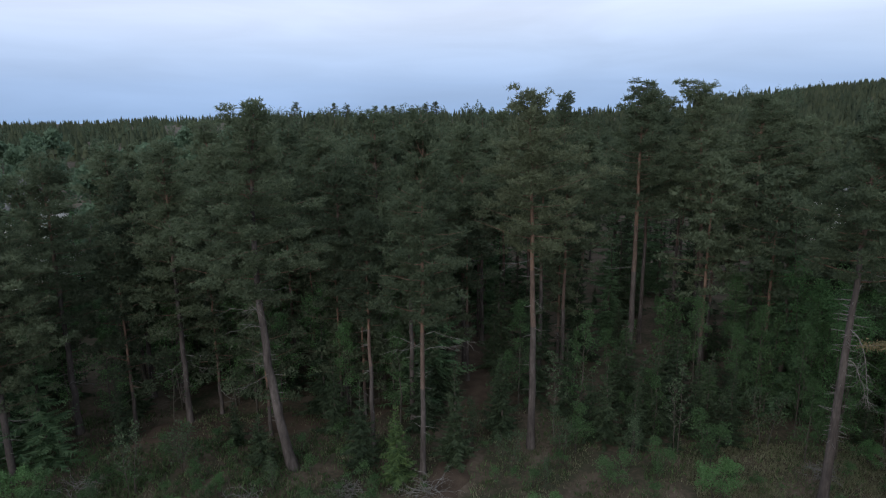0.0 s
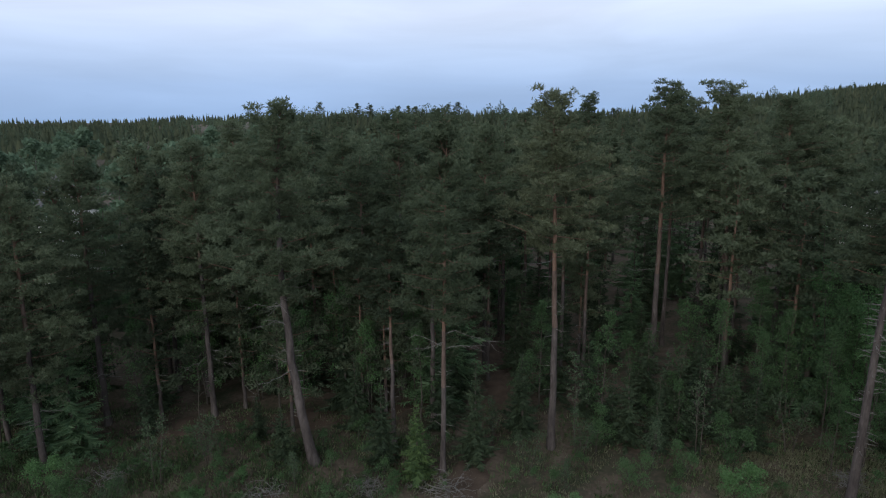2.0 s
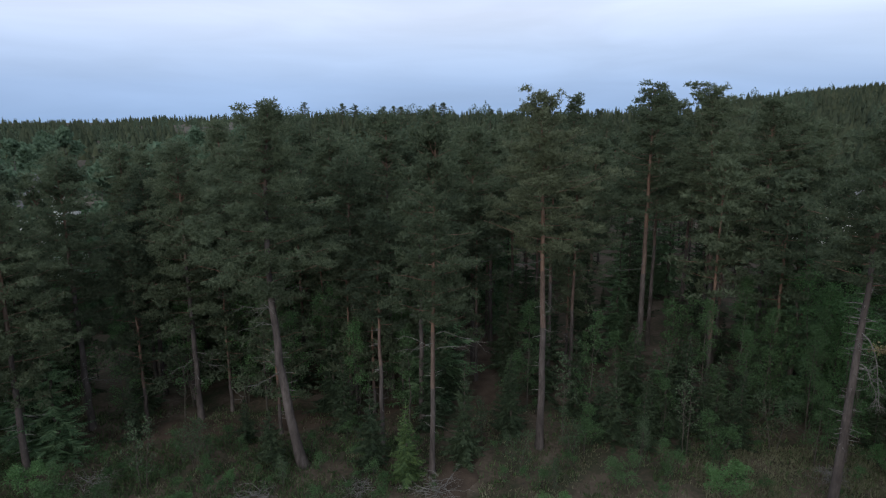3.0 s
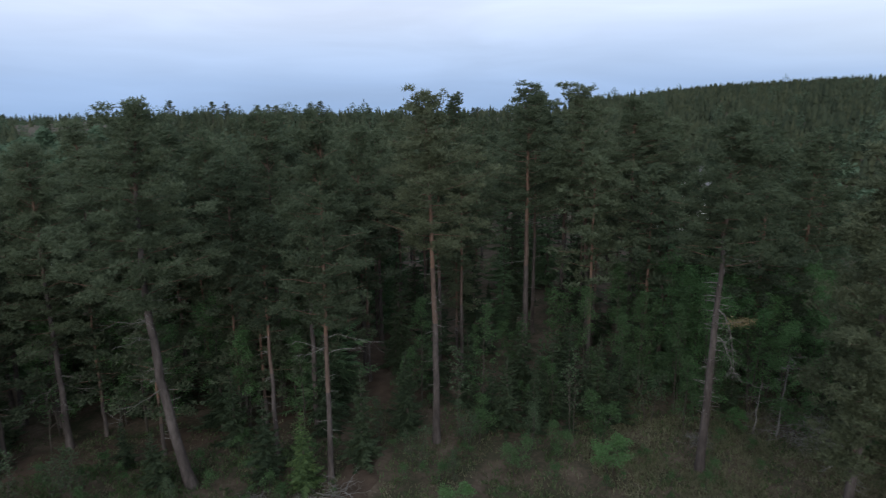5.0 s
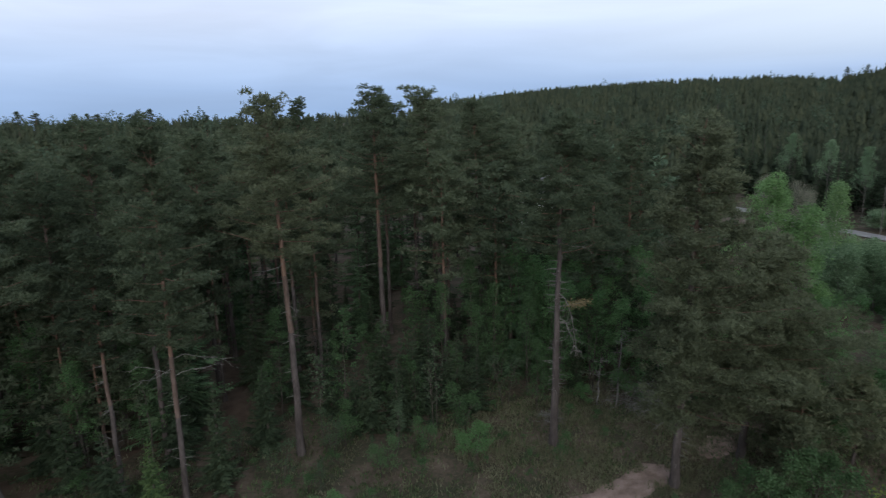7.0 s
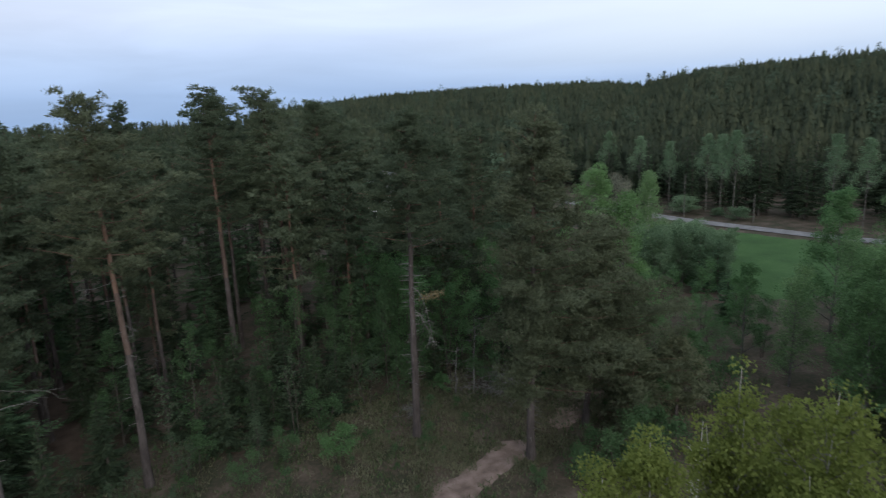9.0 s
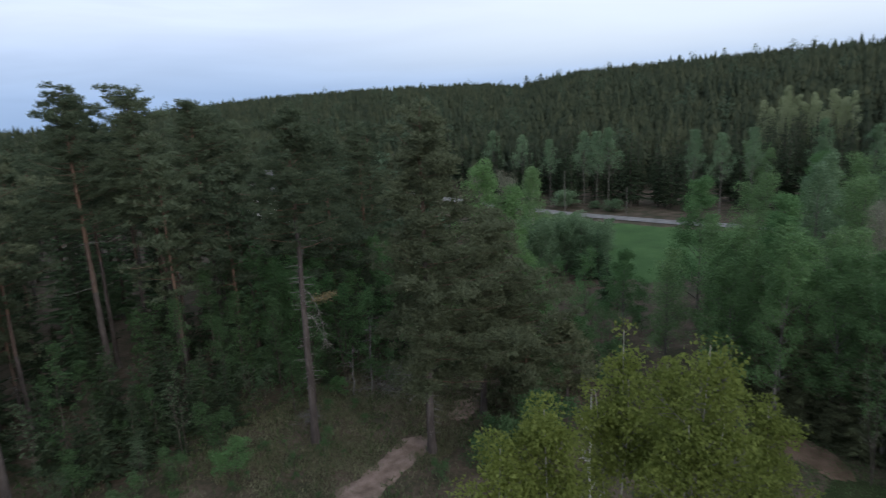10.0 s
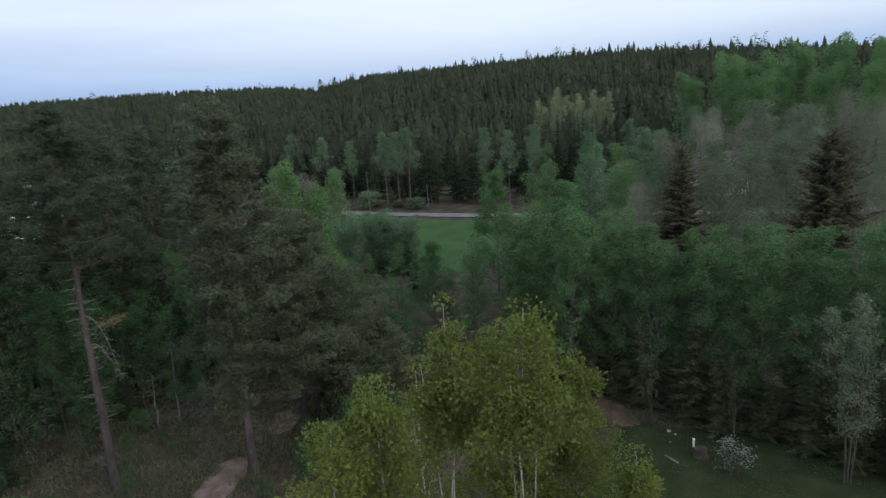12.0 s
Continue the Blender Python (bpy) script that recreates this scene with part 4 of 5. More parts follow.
bush_moulds = [
    broadleaf("bush", at_ground(4.2, 22.6), 1.5, 1.0, 220, LEAF_GREEN, BARK_DARK, 0.055, 3400, 0.1, 2, 0.6, "low bright green bush on the forest edge", "bush", "bushes of the forest edge", 0.26, 0.03, 7, twigs=3, tri=True),
    broadleaf("bush", at_ground(7.7, 25.3), 1.9, 1.0, 221, LEAF_SHADE, BARK_DARK, 0.055, 2800, 0.1, 2, 0.6, "green bush in the clearing", "bush", "bushes of the forest edge", 0.28, 0.03, 7, twigs=3, tri=True),
    broadleaf("bush", at_ground(3.0, 26.6), 2.3, 1.0, 222, LEAF_SAPLING, BARK_DARK, 0.055, 1100, 0.2, 2, 0.7, "thin pale-leaved bush beside the trail", "bush", "bushes of the forest edge", 0.26, 0.03, 7, twigs=3, tri=True)]
for x, y, s, i in ((10.2, 26.1, 0.9, 1), (12.1, 24.2, 1.2, 0), (5.9, 27.8, 1.1, 2), (6.7, 28.6, 1.2, 1), (-17.4, 22.9, 1.2, 1), (-15.3, 22.9, 0.8, 2), (-12.0, 23.3, 0.7, 0), (-8.0, 25.4, 0.7, 2), (12.9, 27.2, 1.3, 1),
                   (9.2, 27.3, 1.1, 2), (14.2, 30.0, 1.3, 2), (19.4, 28.8, 1.4, 1), (20.7, 26.9, 0.8, 0), (-19.4, 24.5, 1.1, 0), (-10.6, 25.5, 0.5, 0), (4.6, 25.3, 0.7, 2), (22.9, 25.4, 1.2, 1), (16.5, 28.7, 1.4, 2),
                   (25.3, 23.0, 1.5, 1), (-21.6, 21.9, 1.1, 1), (1.5, 29.5, 1, 2), (19.7, 15.3, 0.6, 0), (21.6, 14.1, 1, 1), (26.2, 16.2, 1.6, 1), (28.9, 19.3, 1.7, 0), (30.2, 14.6, 1.8, 1), (33.3, 18.2, 1.7, 0), (19.4, 15.2, 1.3, 1), (20.7, 14.3, 1.5, 1), (17.7, 16.2, 0.6, 1), (22.4, 13.2, 1.6, 1), (24.0, 14.8, 1.4, 1)):
    copy_thing(bush_moulds[i], Matrix.LocRotScale(at_ground(x, y), Euler((0, 0, rng.uniform(0, 6.28))), (s, s, s)))

# ---- low herbs and seedlings in the foreground ----
herb_moulds = [broadleaf("seedling", at_ground(-16.0, 24.0), 1.0, 0.7, 240, LEAF_SHADE, BARK_DARK, 0.055, 600, 0.05, 1, 0.6, "low leafy seedling on the clearing floor", "seedling", "seedlings of the clearing", 0.22, 0.02, 5, twigs=2, tri=True),
               broadleaf("seedling", at_ground(13.0, 25.0), 0.8, 0.8, 241, LEAF_SHADE, BARK_DARK, 0.05, 560, 0.05, 1, 0.5, "low pale green seedling on the clearing floor", "seedling", "seedlings of the clearing", 0.2, 0.02, 5, twigs=2, tri=True)]
count = 0
while count < 110:
    x, y = rng.uniform(-27, 30), rng.uniform(18, 33)
    if abs(x - 0.3) < 1.2 or math.hypot(x, y) < 22.5 or (x > 12 and abs(y - np.interp(x, (10.5, 14.6, 18.6, 24.8, 28.5), (17.1, 18.1, 18.9, 19.8, 21.0))) < 1.3) or (x < -4 and 29 < y < 34 and rng.random() < 0.8):
        continue
    s = rng.uniform(0.4, 1.1)
    copy_thing(herb_moulds[count % 2 if x > 0 else 0], Matrix.LocRotScale(at_ground(x, y), Euler((0, 0, rng.uniform(0, 6.28))), (s, s, s)))
    count += 1

# ---- dead wood at the knotty pine ----
def hanging_limb(tree, z0, az, reach, drop, seed):
    """A broken limb that hangs down along the trunk in a tangle of twigs."""
    rng = np.random.default_rng(seed)
    out = np.array([math.cos(az), math.sin(az), 0])
    s = np.linspace(0, 1, 9)
    path = np.array([0, 0, z0]) + np.outer(reach * np.sqrt(s), out) + np.outer(-drop * s ** 1.8, [0, 0, 1.0]) + np.cumsum(rng.normal(scale=0.05, size=(9, 3)), 0) * s[:, None]
    g = Geo()
    g.tube(path, 0.03 * (1 - 0.75 * s), 6)
    for k in range(26):
        i = rng.integers(3, 9)
        d = unit(out * rng.uniform(-0.4, 1.0) + rng.normal(scale=0.5, size=3) + np.array([0, 0, -0.7]))
        t = np.linspace(0, rng.uniform(0.3, 0.9), 4)
        g.tube(path[i] + np.outer(t, d) + rng.normal(scale=0.05, size=(4, 3)) * t[:, None], np.linspace(0.011, 0.004, 4), 3)
    part("hanging_branch", g, DEAD_WOOD, tree, "broken grey branch hanging in a tangle")


def withered_bough(tree, z0, az, reach, seed):
    """A short limb that still holds its withered brown needles."""
    rng = np.random.default_rng(seed)
    out = np.array([math.cos(az), math.sin(az), 0.0])
    s = np.linspace(0, 1, 5)
    path = np.array([0, 0, z0]) + np.outer(s * reach, out) + np.outer(0.2 * reach * s, [0, 0, 1.0])
    g = Geo()
    g.tube(path, 0.026 * (1 - 0.7 * s), 5)
    limb = part("dead_branch", g, DEAD_WOOD, tree, "grey limb with withered needles")
    g = Geo()
    n = 260
    t = rng.uniform(0.45, 1.05, n)
    c = np.array([0, 0, z0]) + np.outer(t * reach, out) + np.outer(0.2 * reach * t, [0, 0, 1.0]) + rng.normal(scale=(0.16, 0.16, 0.09), size=(n, 3))
    g.blades(c, out * 0.6 + rng.normal(scale=0.6, size=(n, 3)), rng.uniform(0.12, 0.24, n), 0.022, rng)
    part("withered_needles", g, NEEDLES_DEAD, limb, "withered tan needles")


withered_bough(knotty, 7.6, -0.6, 1.5, 245)
hanging_limb(knotty, 8.3, -0.75, 0.9, 2.6, 246)
hanging_limb(knotty, 7.0, -0.45, 1.0, 2.0, 247)


def snag(x, y, h, seed):
    rng = np.random.default_rng(seed)
    tree = thing("snag", at_ground(x, y), "dead grey sapling with bare side twigs", "dead tree", "dead saplings")
    g = Geo()
    s = np.linspace(0, 1, 8)
    g.tube(np.column_stack([0.25 * s + rng.normal(scale=0.02, size=8), rng.normal(scale=0.03, size=8), s * h - 0.05]), 0.055 * (1 - 0.85 * s), 6)
    part("trunk", g, DEAD_WOOD, tree, "", True)
    for k in range(16):
        z = h * rng.uniform(0.15, 0.95)
        part("dead_branch", dead_limb(rng, (0.25 * z / h, 0, z), rng.uniform(0, 6.28), rng.uniform(0.4, 1.1), rng.uniform(-0.3, 0.3), 0.015, 4), DEAD_WOOD, tree)


for i, (x, y, h) in enumerate(((22.3, 25.7, 4.9), (21.4, 26.4, 3.2))):
    snag(x, y, h, 250 + i)

count = 0
while count < 60:
    x, y = rng.uniform(-25, -3), rng.uniform(20.5, 29.5)
    if math.hypot(x, y) < 23.5:
        continue
    s = rng.uniform(0.5, 1.2)
    copy_thing(herb_moulds[0], Matrix.LocRotScale(at_ground(x, y), Euler((0, 0, rng.uniform(0, 6.28))), (s, s, s)))
    count += 1

# ---- shrubby growth between the trunks ----
sap_moulds = [
    broadleaf("sapling", at_ground(10.0, 34.2), 4.6, 1.3, 230, LEAF_SHADE, BARK_DARK, 0.075, 1900, 0.1, 2, 0.7, "dark green leafy sapling under the pines", "sapling", "saplings under the pines", 0.36, 0.045, 6, twigs=2, tri=True),
    broadleaf("sapling", at_ground(-7.0, 35.4), 5.4, 1.2, 231, LEAF_SHADE, BARK_DARK, 0.075, 1900, 0.1, 1, 0.8, "slim dark green sapling under the pines", "sapling", "saplings under the pines", 0.34, 0.045, 9, twigs=2, tri=True)]
count = 0
while count < 150:
    az, r = radians(rng.uniform(-46, 44)), rng.uniform(30.5, 56)
    x, y, s = r * math.sin(az), r * math.cos(az), rng.uniform(0.5, 1.3) * (0.7 if 10 < math.degrees(az) < 30 else 1.0)
    if abs(x - 1.4) < 1.3 and y < 44 or (-34 < x < -4 and y < 34.5) or (x > 13 and y < 29):
        continue
    dark = 4 < math.degrees(az) < 32 and count % 3
    copy_thing(spruce_moulds[count % 3] if dark else sap_moulds[count % 2], Matrix.LocRotScale(at_ground(x, y), Euler((0, 0, rng.uniform(0, 6.28))), (s, s, s)))
    count += 1

tall_moulds = [
    broadleaf("sapling", at_ground(21.4, 31.6), 8.0, 2.1, 232, LEAF_GREEN, BARK_DARK, 0.075, 5200, 0.06, 2, 0.7, "tall leafy green sapling between the pines", "sapling", "tall saplings between the pines", 0.5, 0.07, 10, twigs=3, tri=True),
    broadleaf("sapling", at_ground(-11.2, 33.6), 8.6, 1.9, 233, LEAF_SHADE, BARK_DARK, 0.075, 5200, 0.06, 1, 0.8, "tall slim green sapling between the pines", "sapling", "tall saplings between the pines", 0.48, 0.07, 14, twigs=3, tri=True, cone=True)]
for x, y, s in ((19.4, 27.4, 1.1), (22.6, 28.4, 1.5), (20.2, 32.0, 1.9), (18.0, 27.6, 0.9), (24.4, 30.4, 1.8), (27.2, 29.2, 1.7), (24.6, 32.6, 2.1), (26.2, 31.6, 1.9), (21.2, 30.2, 1.7), (23.6, 27.2, 1.3), (25.6, 26.2, 1.5), (18.6, 29.6, 1.3), (20.5, 29.2, 1.5), (22.5, 31.2, 1.7), (24.4, 29.4, 1.6), (26.4, 28.0, 1.5), (19.6, 30.8, 1.4), (22.0, 33.4, 1.8), (27.8, 26.6, 1.5), (28.6, 30.6, 1.8), (30.4, 27.4, 1.7), (25.0, 33.0, 1.9), (17.6, 32.0, 1.3), (15.4, 30.2, 1.2), (16.8, 33.6, 1.6), (19.2, 34.8, 1.8), (14.2, 32.4, 1.4), (-9.5, 32.6, 1.5), (-12.6, 34.4, 1.7), (-5.4, 31.9, 1.3), (-3.0, 33.6, 1.5), (-15.6, 33.8, 1.6), (-18.6, 31.8, 1.4), (-7.6, 34.2, 1.6), (-21.8, 33.0, 1.7), (-0.6, 36.0, 1.5), (-24.6, 28.4, 1.4), (-10.8, 36.8, 1.9), (-17.2, 36.4, 1.9), (-4.6, 37.4, 1.8), (4.4, 33.6, 1.3),
                (30.6, 22.2, 1.2), (33.0, 20.6, 1.3), (35.4, 22.6, 1.3), (31.4, 18.8, 1.1), (38.6, 23.2, 1.1), (40.8, 21.0, 1.2), (34.4, 18.6, 1.1), (42.8, 24.4, 0.9), (28.6, 20.8, 0.9), (44.2, 20.0, 0.8), (37.6, 20.0, 0.8), (36.4, 18.4, 0.8), (34.6, 16.6, 0.8), (41.6, 18.4, 0.9), (39.6, 16.2, 0.9)):
    s /= 1.75
    copy_thing(tall_moulds[0 if x > 20 or x < -4 else 1], Matrix.LocRotScale(at_ground(x, y), Euler((0, 0, rng.uniform(0, 6.28))), (s, s, s)))

# ---- the yellow-green maples close by ----
MAPLE = "young maple with yellow-green spring leaves and pale stems"
for x, y, h, r, seed, leaves, singles, low, girth in ((8.05, 1.88, 12.50, 1.05, 303, 10000, 0, 0.67, 0.06), (4.95, 2.90, 12.95, 1.1, 304, 9500, 0, 0.67, 0.06), (4.50, 3.20, 12.5, 1.3, 305, 7500, 0, 0.67, 0.06),
                                                      (7.05, 0.30, 11.35, 0.75, 306, 7000, 0, 0.67, 0.06), (7.90, 2.60, 12.45, 1.1, 307, 8000, 0, 0.67, 0.06), (7.95, 1.25, 12.20, 0.95, 308, 8000, 0, 0.67, 0.06)):
    broadleaf("maple", at_ground(x, y), h, r, seed, LEAF_YELLOW, BARK_PALE, 0.039, int(leaves * 1.8), low, 1, 0.75, MAPLE, "maple tree", "maples below the camera", 0.25, girth, 26, twigs=6, singles=singles, tri=True, slim=0.52, cone=True, twig_bark=BARK_GREY, fine=0.5)
for x, y, h, r, seed, leaves, low, stems, fork, girth in ((5.98, 1.50, 13.6, 0.85, 312, 10500, 0.91, 4, 0.80, 0.085), (6.00, 2.55, 13.65, 0.60, 301, 7500, 0.875, 3, 0.82, 0.07)):
    broadleaf("maple", at_ground(x, y), h, r, seed, LEAF_YELLOW, BARK_PALE, 0.041, leaves, low, stems, 0.75, "young maple that forks into pale upright stems", "maple tree", "maples below the camera", 0.22, girth, 11, twigs=6, singles=150, tri=True, slim=0.52, cone=True, twig_bark=BARK_GREY, fine=0.5, fork=fork)

broadleaf("birch", at_ground(7.69, 3.71), 11.85, 0.9, 310, LEAF_YELLOW, BARK_BIRCH, 0.045, 2500, 0.6, 1, 0.9, "slim white-barked birch among the maples", "birch tree", "", 0.2, 0.09, 16, cone=True)

# ---- hedge row beside the lawn ----
k = 320
for x, y, h, r in ((34.2, 9.4, 8.8, 2.2), (32.4, 8.2, 9.2, 2.3), (31.0, 5.7, 9.8, 2.4), (31.4, 3.3, 8.9, 2.2), (30.6, 1.2, 9.1, 2.2), (30.2, -1.0, 9.2, 2.3), (29.5, -3.2, 9.5, 2.6), (28.7, -5.6, 9.4, 2.5), (28.2, -8.1, 9.7, 2.7), (27.6, -10.7, 9.3, 2.5)):
    broadleaf("hedge_tree", at_ground(x, y), h, r, k, LEAF_HEDGE, BARK_GREY, 0.08, 19000, 0.16, 2, 0.7, "leafy green tree in the hedge row beside the lawn", "broadleaf tree", "trees of the hedge row", 0.46, 0.11, 19, tri=True)
    k += 1
back = broadleaf("hedge_tree", at_ground(35.0, 5.6), 8.6, 2.6, 334, LEAF_HEDGE, BARK_GREY, 0.09, 15000, 0.05, 3, 0.7, "bushy green tree behind the hedge row", "broadleaf tree", "trees behind the hedge row", 0.55, 0.11, 15, tri=True)
for x, y, s in ((34.4, 2.6, 1.0), (33.9, -0.2, 0.95), (33.2, -3.0, 1.0), (32.6, -5.8, 1.0), (31.8, -8.6, 1.05), (31.0, -11.6, 1.0), (38.0, 9.0, 0.9)):
    copy_thing(back, Matrix.LocRotScale(at_ground(x, y), Euler((0, 0, rng.uniform(0, 6.28))), (s, s, s)))
hedge_moulds = [spruce("hedge_spruce", at_ground(31.4 - 1.0 * i, 4.6 - 2.6 * i), 6.2 + 0.4 * i, 1.5, 340 + i, NEEDLES_HEDGE, 1.3, "dense dark spruce in the hedge row", "spruces of the hedge row", slim=0.5) for i in range(3)]
for i in range(26):
    # two staggered lines along the lawn's edge
    along = (i // 2 + rng.uniform(0, 0.3)) / 12
    x, y = 33.6 - 8.6 * along ** 0.85 + (1.1 if i % 2 else 0.0) + rng.uniform(-0.3, 0.3), 8.8 - 20.6 * along + (0.6 if i % 2 else 0.0)
    s = rng.uniform(0.5, 0.92)
    copy_thing(hedge_moulds[i % 3], Matrix.LocRotScale(at_ground(x, y), Euler((0, 0, rng.uniform(0, 6.28))), (s, s, s * rng.uniform(0.9, 1.15))))
broadleaf("sapling", at_ground(25.4, -6.3), 7.6, 1.7, 352, LEAF_OLIVE, BARK_DARK, 0.06, 7500, 0.2, 3, 1.2, "tall grey-green aspen sapling in front of the hedge", "sapling", "saplings before the hedge", 0.34, 0.06, 14, tri=True)
for i, (x, y, h) in enumerate(((28.4, 1.3, 5.4), (27.6, -2.3, 4.3))):
    broadleaf("sapling", at_ground(x, y), h, 0.8, 354 + i, LEAF_OLIVE, BARK_DARK, 0.05, 320, 0.25, 2, 0.9, "thin grey sapling with bare twigs before the hedge", "sapling", "saplings before the hedge", 0.16, 0.03, 10)
broadleaf("blossom_bush", at_ground(24.8, -2.2), 1.5, 1.1, 360, BLOSSOM, BARK_DARK, 0.05, 700, 0.1, 4, 0.5, "white-blossoming bush on the lawn", "bush", "", 0.17, 0.03)

# ---- trees round the meadow ----
broadleaf("birch", at_ground(33.6, 25.0), 12.6, 4.2, 400, LEAF_SPRING, BARK_GREY, 0.09, 24000, 0.05, 1, 0.3, "birch in fresh light green leaf", "birch tree", "birches round the meadow", 0.6, 0.14, 26, droop=0.25, tri=True, cone=True)
broadleaf("birch", at_ground(51.8, 32.8), 10.3, 2.1, 401, LEAF_BIRCH, BARK_BIRCH, 0.10, 12000, 0.15, 1, 0.8, "birch with a pointed light green crown", "birch tree", "birches round the meadow", 0.75, 0.12, 22, tri=True, cone=True)
broadleaf("birch", at_ground(34.4, 23.4), 10.9, 3.2, 406, LEAF_SPRING, BARK_GREY, 0.11, 12000, 0.05, 1, 0.3, "birch in fresh bright green leaf", "birch tree", "birches round the meadow", 0.75, 0.12, 22, tri=True, cone=True)
mids = [broadleaf("alder", at_ground(47.4, 14.8), 10.0, 3.3, 402, LEAF_GREEN, BARK_GREY, 0.095, 20000, 0.04, 1, 0.55, "rounded green alder beyond the hedge", "broadleaf tree", "trees round the meadow", 0.62, 0.12, 24, tri=True, cone=True),
        broadleaf("willow", at_ground(52.7, 12.4), 9.8, 2.8, 403, LEAF_BIRCH, BARK_GREY, 0.095, 15000, 0.05, 2, 0.6, "rounded grey-green willow beyond the hedge", "broadleaf tree", "trees round the meadow", 0.75, 0.12, 20, tri=True),
        broadleaf("aspen", at_ground(59.2, 8.4), 10.9, 3.0, 404, LEAF_PALE, BARK_GREY, 0.095, 14000, 0.05, 1, 0.7, "aspen with pale young leaves", "broadleaf tree", "trees round the meadow", 0.6, 0.12, 24, tri=True, cone=True)]
for x, y, s, i in ((38.7, 7.4, 0.9, 0), (42.4, 11.4, 0.85, 1), (41.4, 4.4, 0.85, 1), (44.1, 8.4, 0.95, 0), (49.4, 7.4, 1, 2), (55.1, 5.4, 1, 1), (65.1, 9.8, 1.05, 0), (68.6, 6.3, 1.1, 1), (62.6, 3.9, 1.1, 2), (75.0, 11.0, 0.95, 1),
                   (92.0, 14.0, 0.95, 2), (96.0, 22.0, 0.9, 1), (99.0, 9.0, 1.05, 2), (94.0, 4.0, 1, 0),
                   (102.0, 0.0, 1.15, 2), (104.0, 16.0, 1.1, 2), (38.8, 17.1, 0.62, 0), (102.0, 24.0, 0.95, 1), (36.1, 13.1, 0.7, 1)):
    copy_thing(mids[i], Matrix.LocRotScale(at_ground(x, y), Euler((0, 0, rng.uniform(0, 6.28))), (s, s, s)))
shrub = broadleaf("willow_shrub", at_ground(56.0, 30.5), 5.0, 2.6, 405, LEAF_PALE, BARK_GREY, 0.10, 13000, 0.04, 3, 0.5, "broad pale green willow shrub in the meadow", "shrub", "willow shrubs in the meadow", 0.7, 0.08, 11, twigs=4, tri=True)
for x, y, s, tall in ((60.5, 34.5, 0.72, 1.0), (66.0, 37.0, 0.5, 1.0), (53.0, 33.5, 0.95, 1.05), (71.0, 33.5, 0.42, 1.0), (64.0, 30.8, 0.6, 1.0), (58.0, 28.0, 0.6, 1.0), (50.0, 31.0, 0.95, 1.1), (52.6, 29.4, 0.9, 1.1), (57.6, 32.4, 0.9, 1.0), (48.6, 29.6, 0.9, 1.2),
                      (54.2, 31.6, 0.95, 1.1), (55.4, 28.6, 0.85, 1.05), (61.6, 32.0, 0.75, 0.95), (64.0, 35.6, 0.65, 0.9), (53.6, 26.4, 0.7, 1.2), (88.5, 49.5, 1.25, 0.42), (88.2, 41.0, 0.9, 0.4), (89.4, 44.6, 0.6, 0.4)):
    copy_thing(shrub, Matrix.LocRotScale(at_ground(x, y), Euler((0, 0, rng.uniform(0, 6.28))), (s, s, s * tall)))
spruce("spruce", at_ground(47.0, 0.5), 12.4, 2.5, 420, NEEDLES_SPRUCE_BROWN, 2.4, "tall narrow dark spruce above the hedge", "spruces beyond the hedge", taper=0.55, slim=1.3)
spruce("spruce", at_ground(45.2, -8.6), 12.9, 3.2, 421, NEEDLES_SPRUCE_BROWN, 2.4, "tall broad dark spruce above the hedge", "spruces beyond the hedge", taper=0.46, slim=1.3)
for i, (x, y) in enumerate(((50.9, 26.8), (51.9, 25.6), (44.8, 21.2))):
    spruce("spruce", at_ground(x, y), 5.6 - 0.7 * i, 1.4, 425 + i, None, 0.9, "small dark spruce at the meadow edge", "spruces at the meadow edge")
broadleaf("bare_tree", at_ground(46.7, 3.2), 9.3, 2.2, 430, BUD_BROWN, BARK_GREY, 0.45, 5000, 0.25, 2, 0.8, "leafless grey tree with fine twigs", "bare tree", "bare trees", 0.5, 0.13, 18, twigs=6, tri=True, slim=0.02)
bare = [broadleaf("bare_tree", at_ground(79.6, -1.8), 13.0, 3.4, 431, BUD_BROWN, BARK_GREY, 0.55, 8500, 0.2, 3, 0.6, "large grey-brown tree with budding twigs", "bare tree", "bare trees", 0.8, 0.18, 18, twigs=6, tri=True, slim=0.018),
        broadleaf("pale_aspen", at_ground(137.6, 23.5), 13.4, 3.3, 432, LEAF_STRAW, BARK_GREY, 0.11, 13000, 0.2, 3, 1.9, "tall aspen with pale straw-coloured catkins", "aspen tree", "pale aspens on the slope", 0.6, 0.2, 20, tri=True)]
for x, y, s, i in ((90.0, -2.5, 0.9, 0), (93.0, -7.5, 0.9, 0), (84.0, -6.0, 0.9, 0), (71.2, -6.6, 0.95, 0), (64.7, -13.5, 1.1, 0), (68.7, -10.1, 1, 0), (60.7, -15.7, 1.05, 0), (76.0, 2.5, 0.85, 0), (134.0, 30.5, 0.95, 1), (136.0, 17.0, 1.0, 1), (142.0, 20.0, 1.0, 1), (131.0, 26.5, 1.0, 1), (139.0, 27.5, 1.1, 1), (128.0, 20.5, 0.95, 1)):
    copy_thing(bare[i], Matrix.LocRotScale(at_ground(x, y), Euler((0, 0, rng.uniform(0, 6.28))), (s, s, s)))
budding = broadleaf("budding_tree", at_ground(53.0, -4.6), 11.2, 3.2, 434, LEAF_OLIVE, BARK_GREY, 0.08, 15000, 0.08, 2, 0.7, "grey-olive tree with opening buds above the hedge", "broadleaf tree", "budding trees", 0.6, 0.14, 20, tri=True)
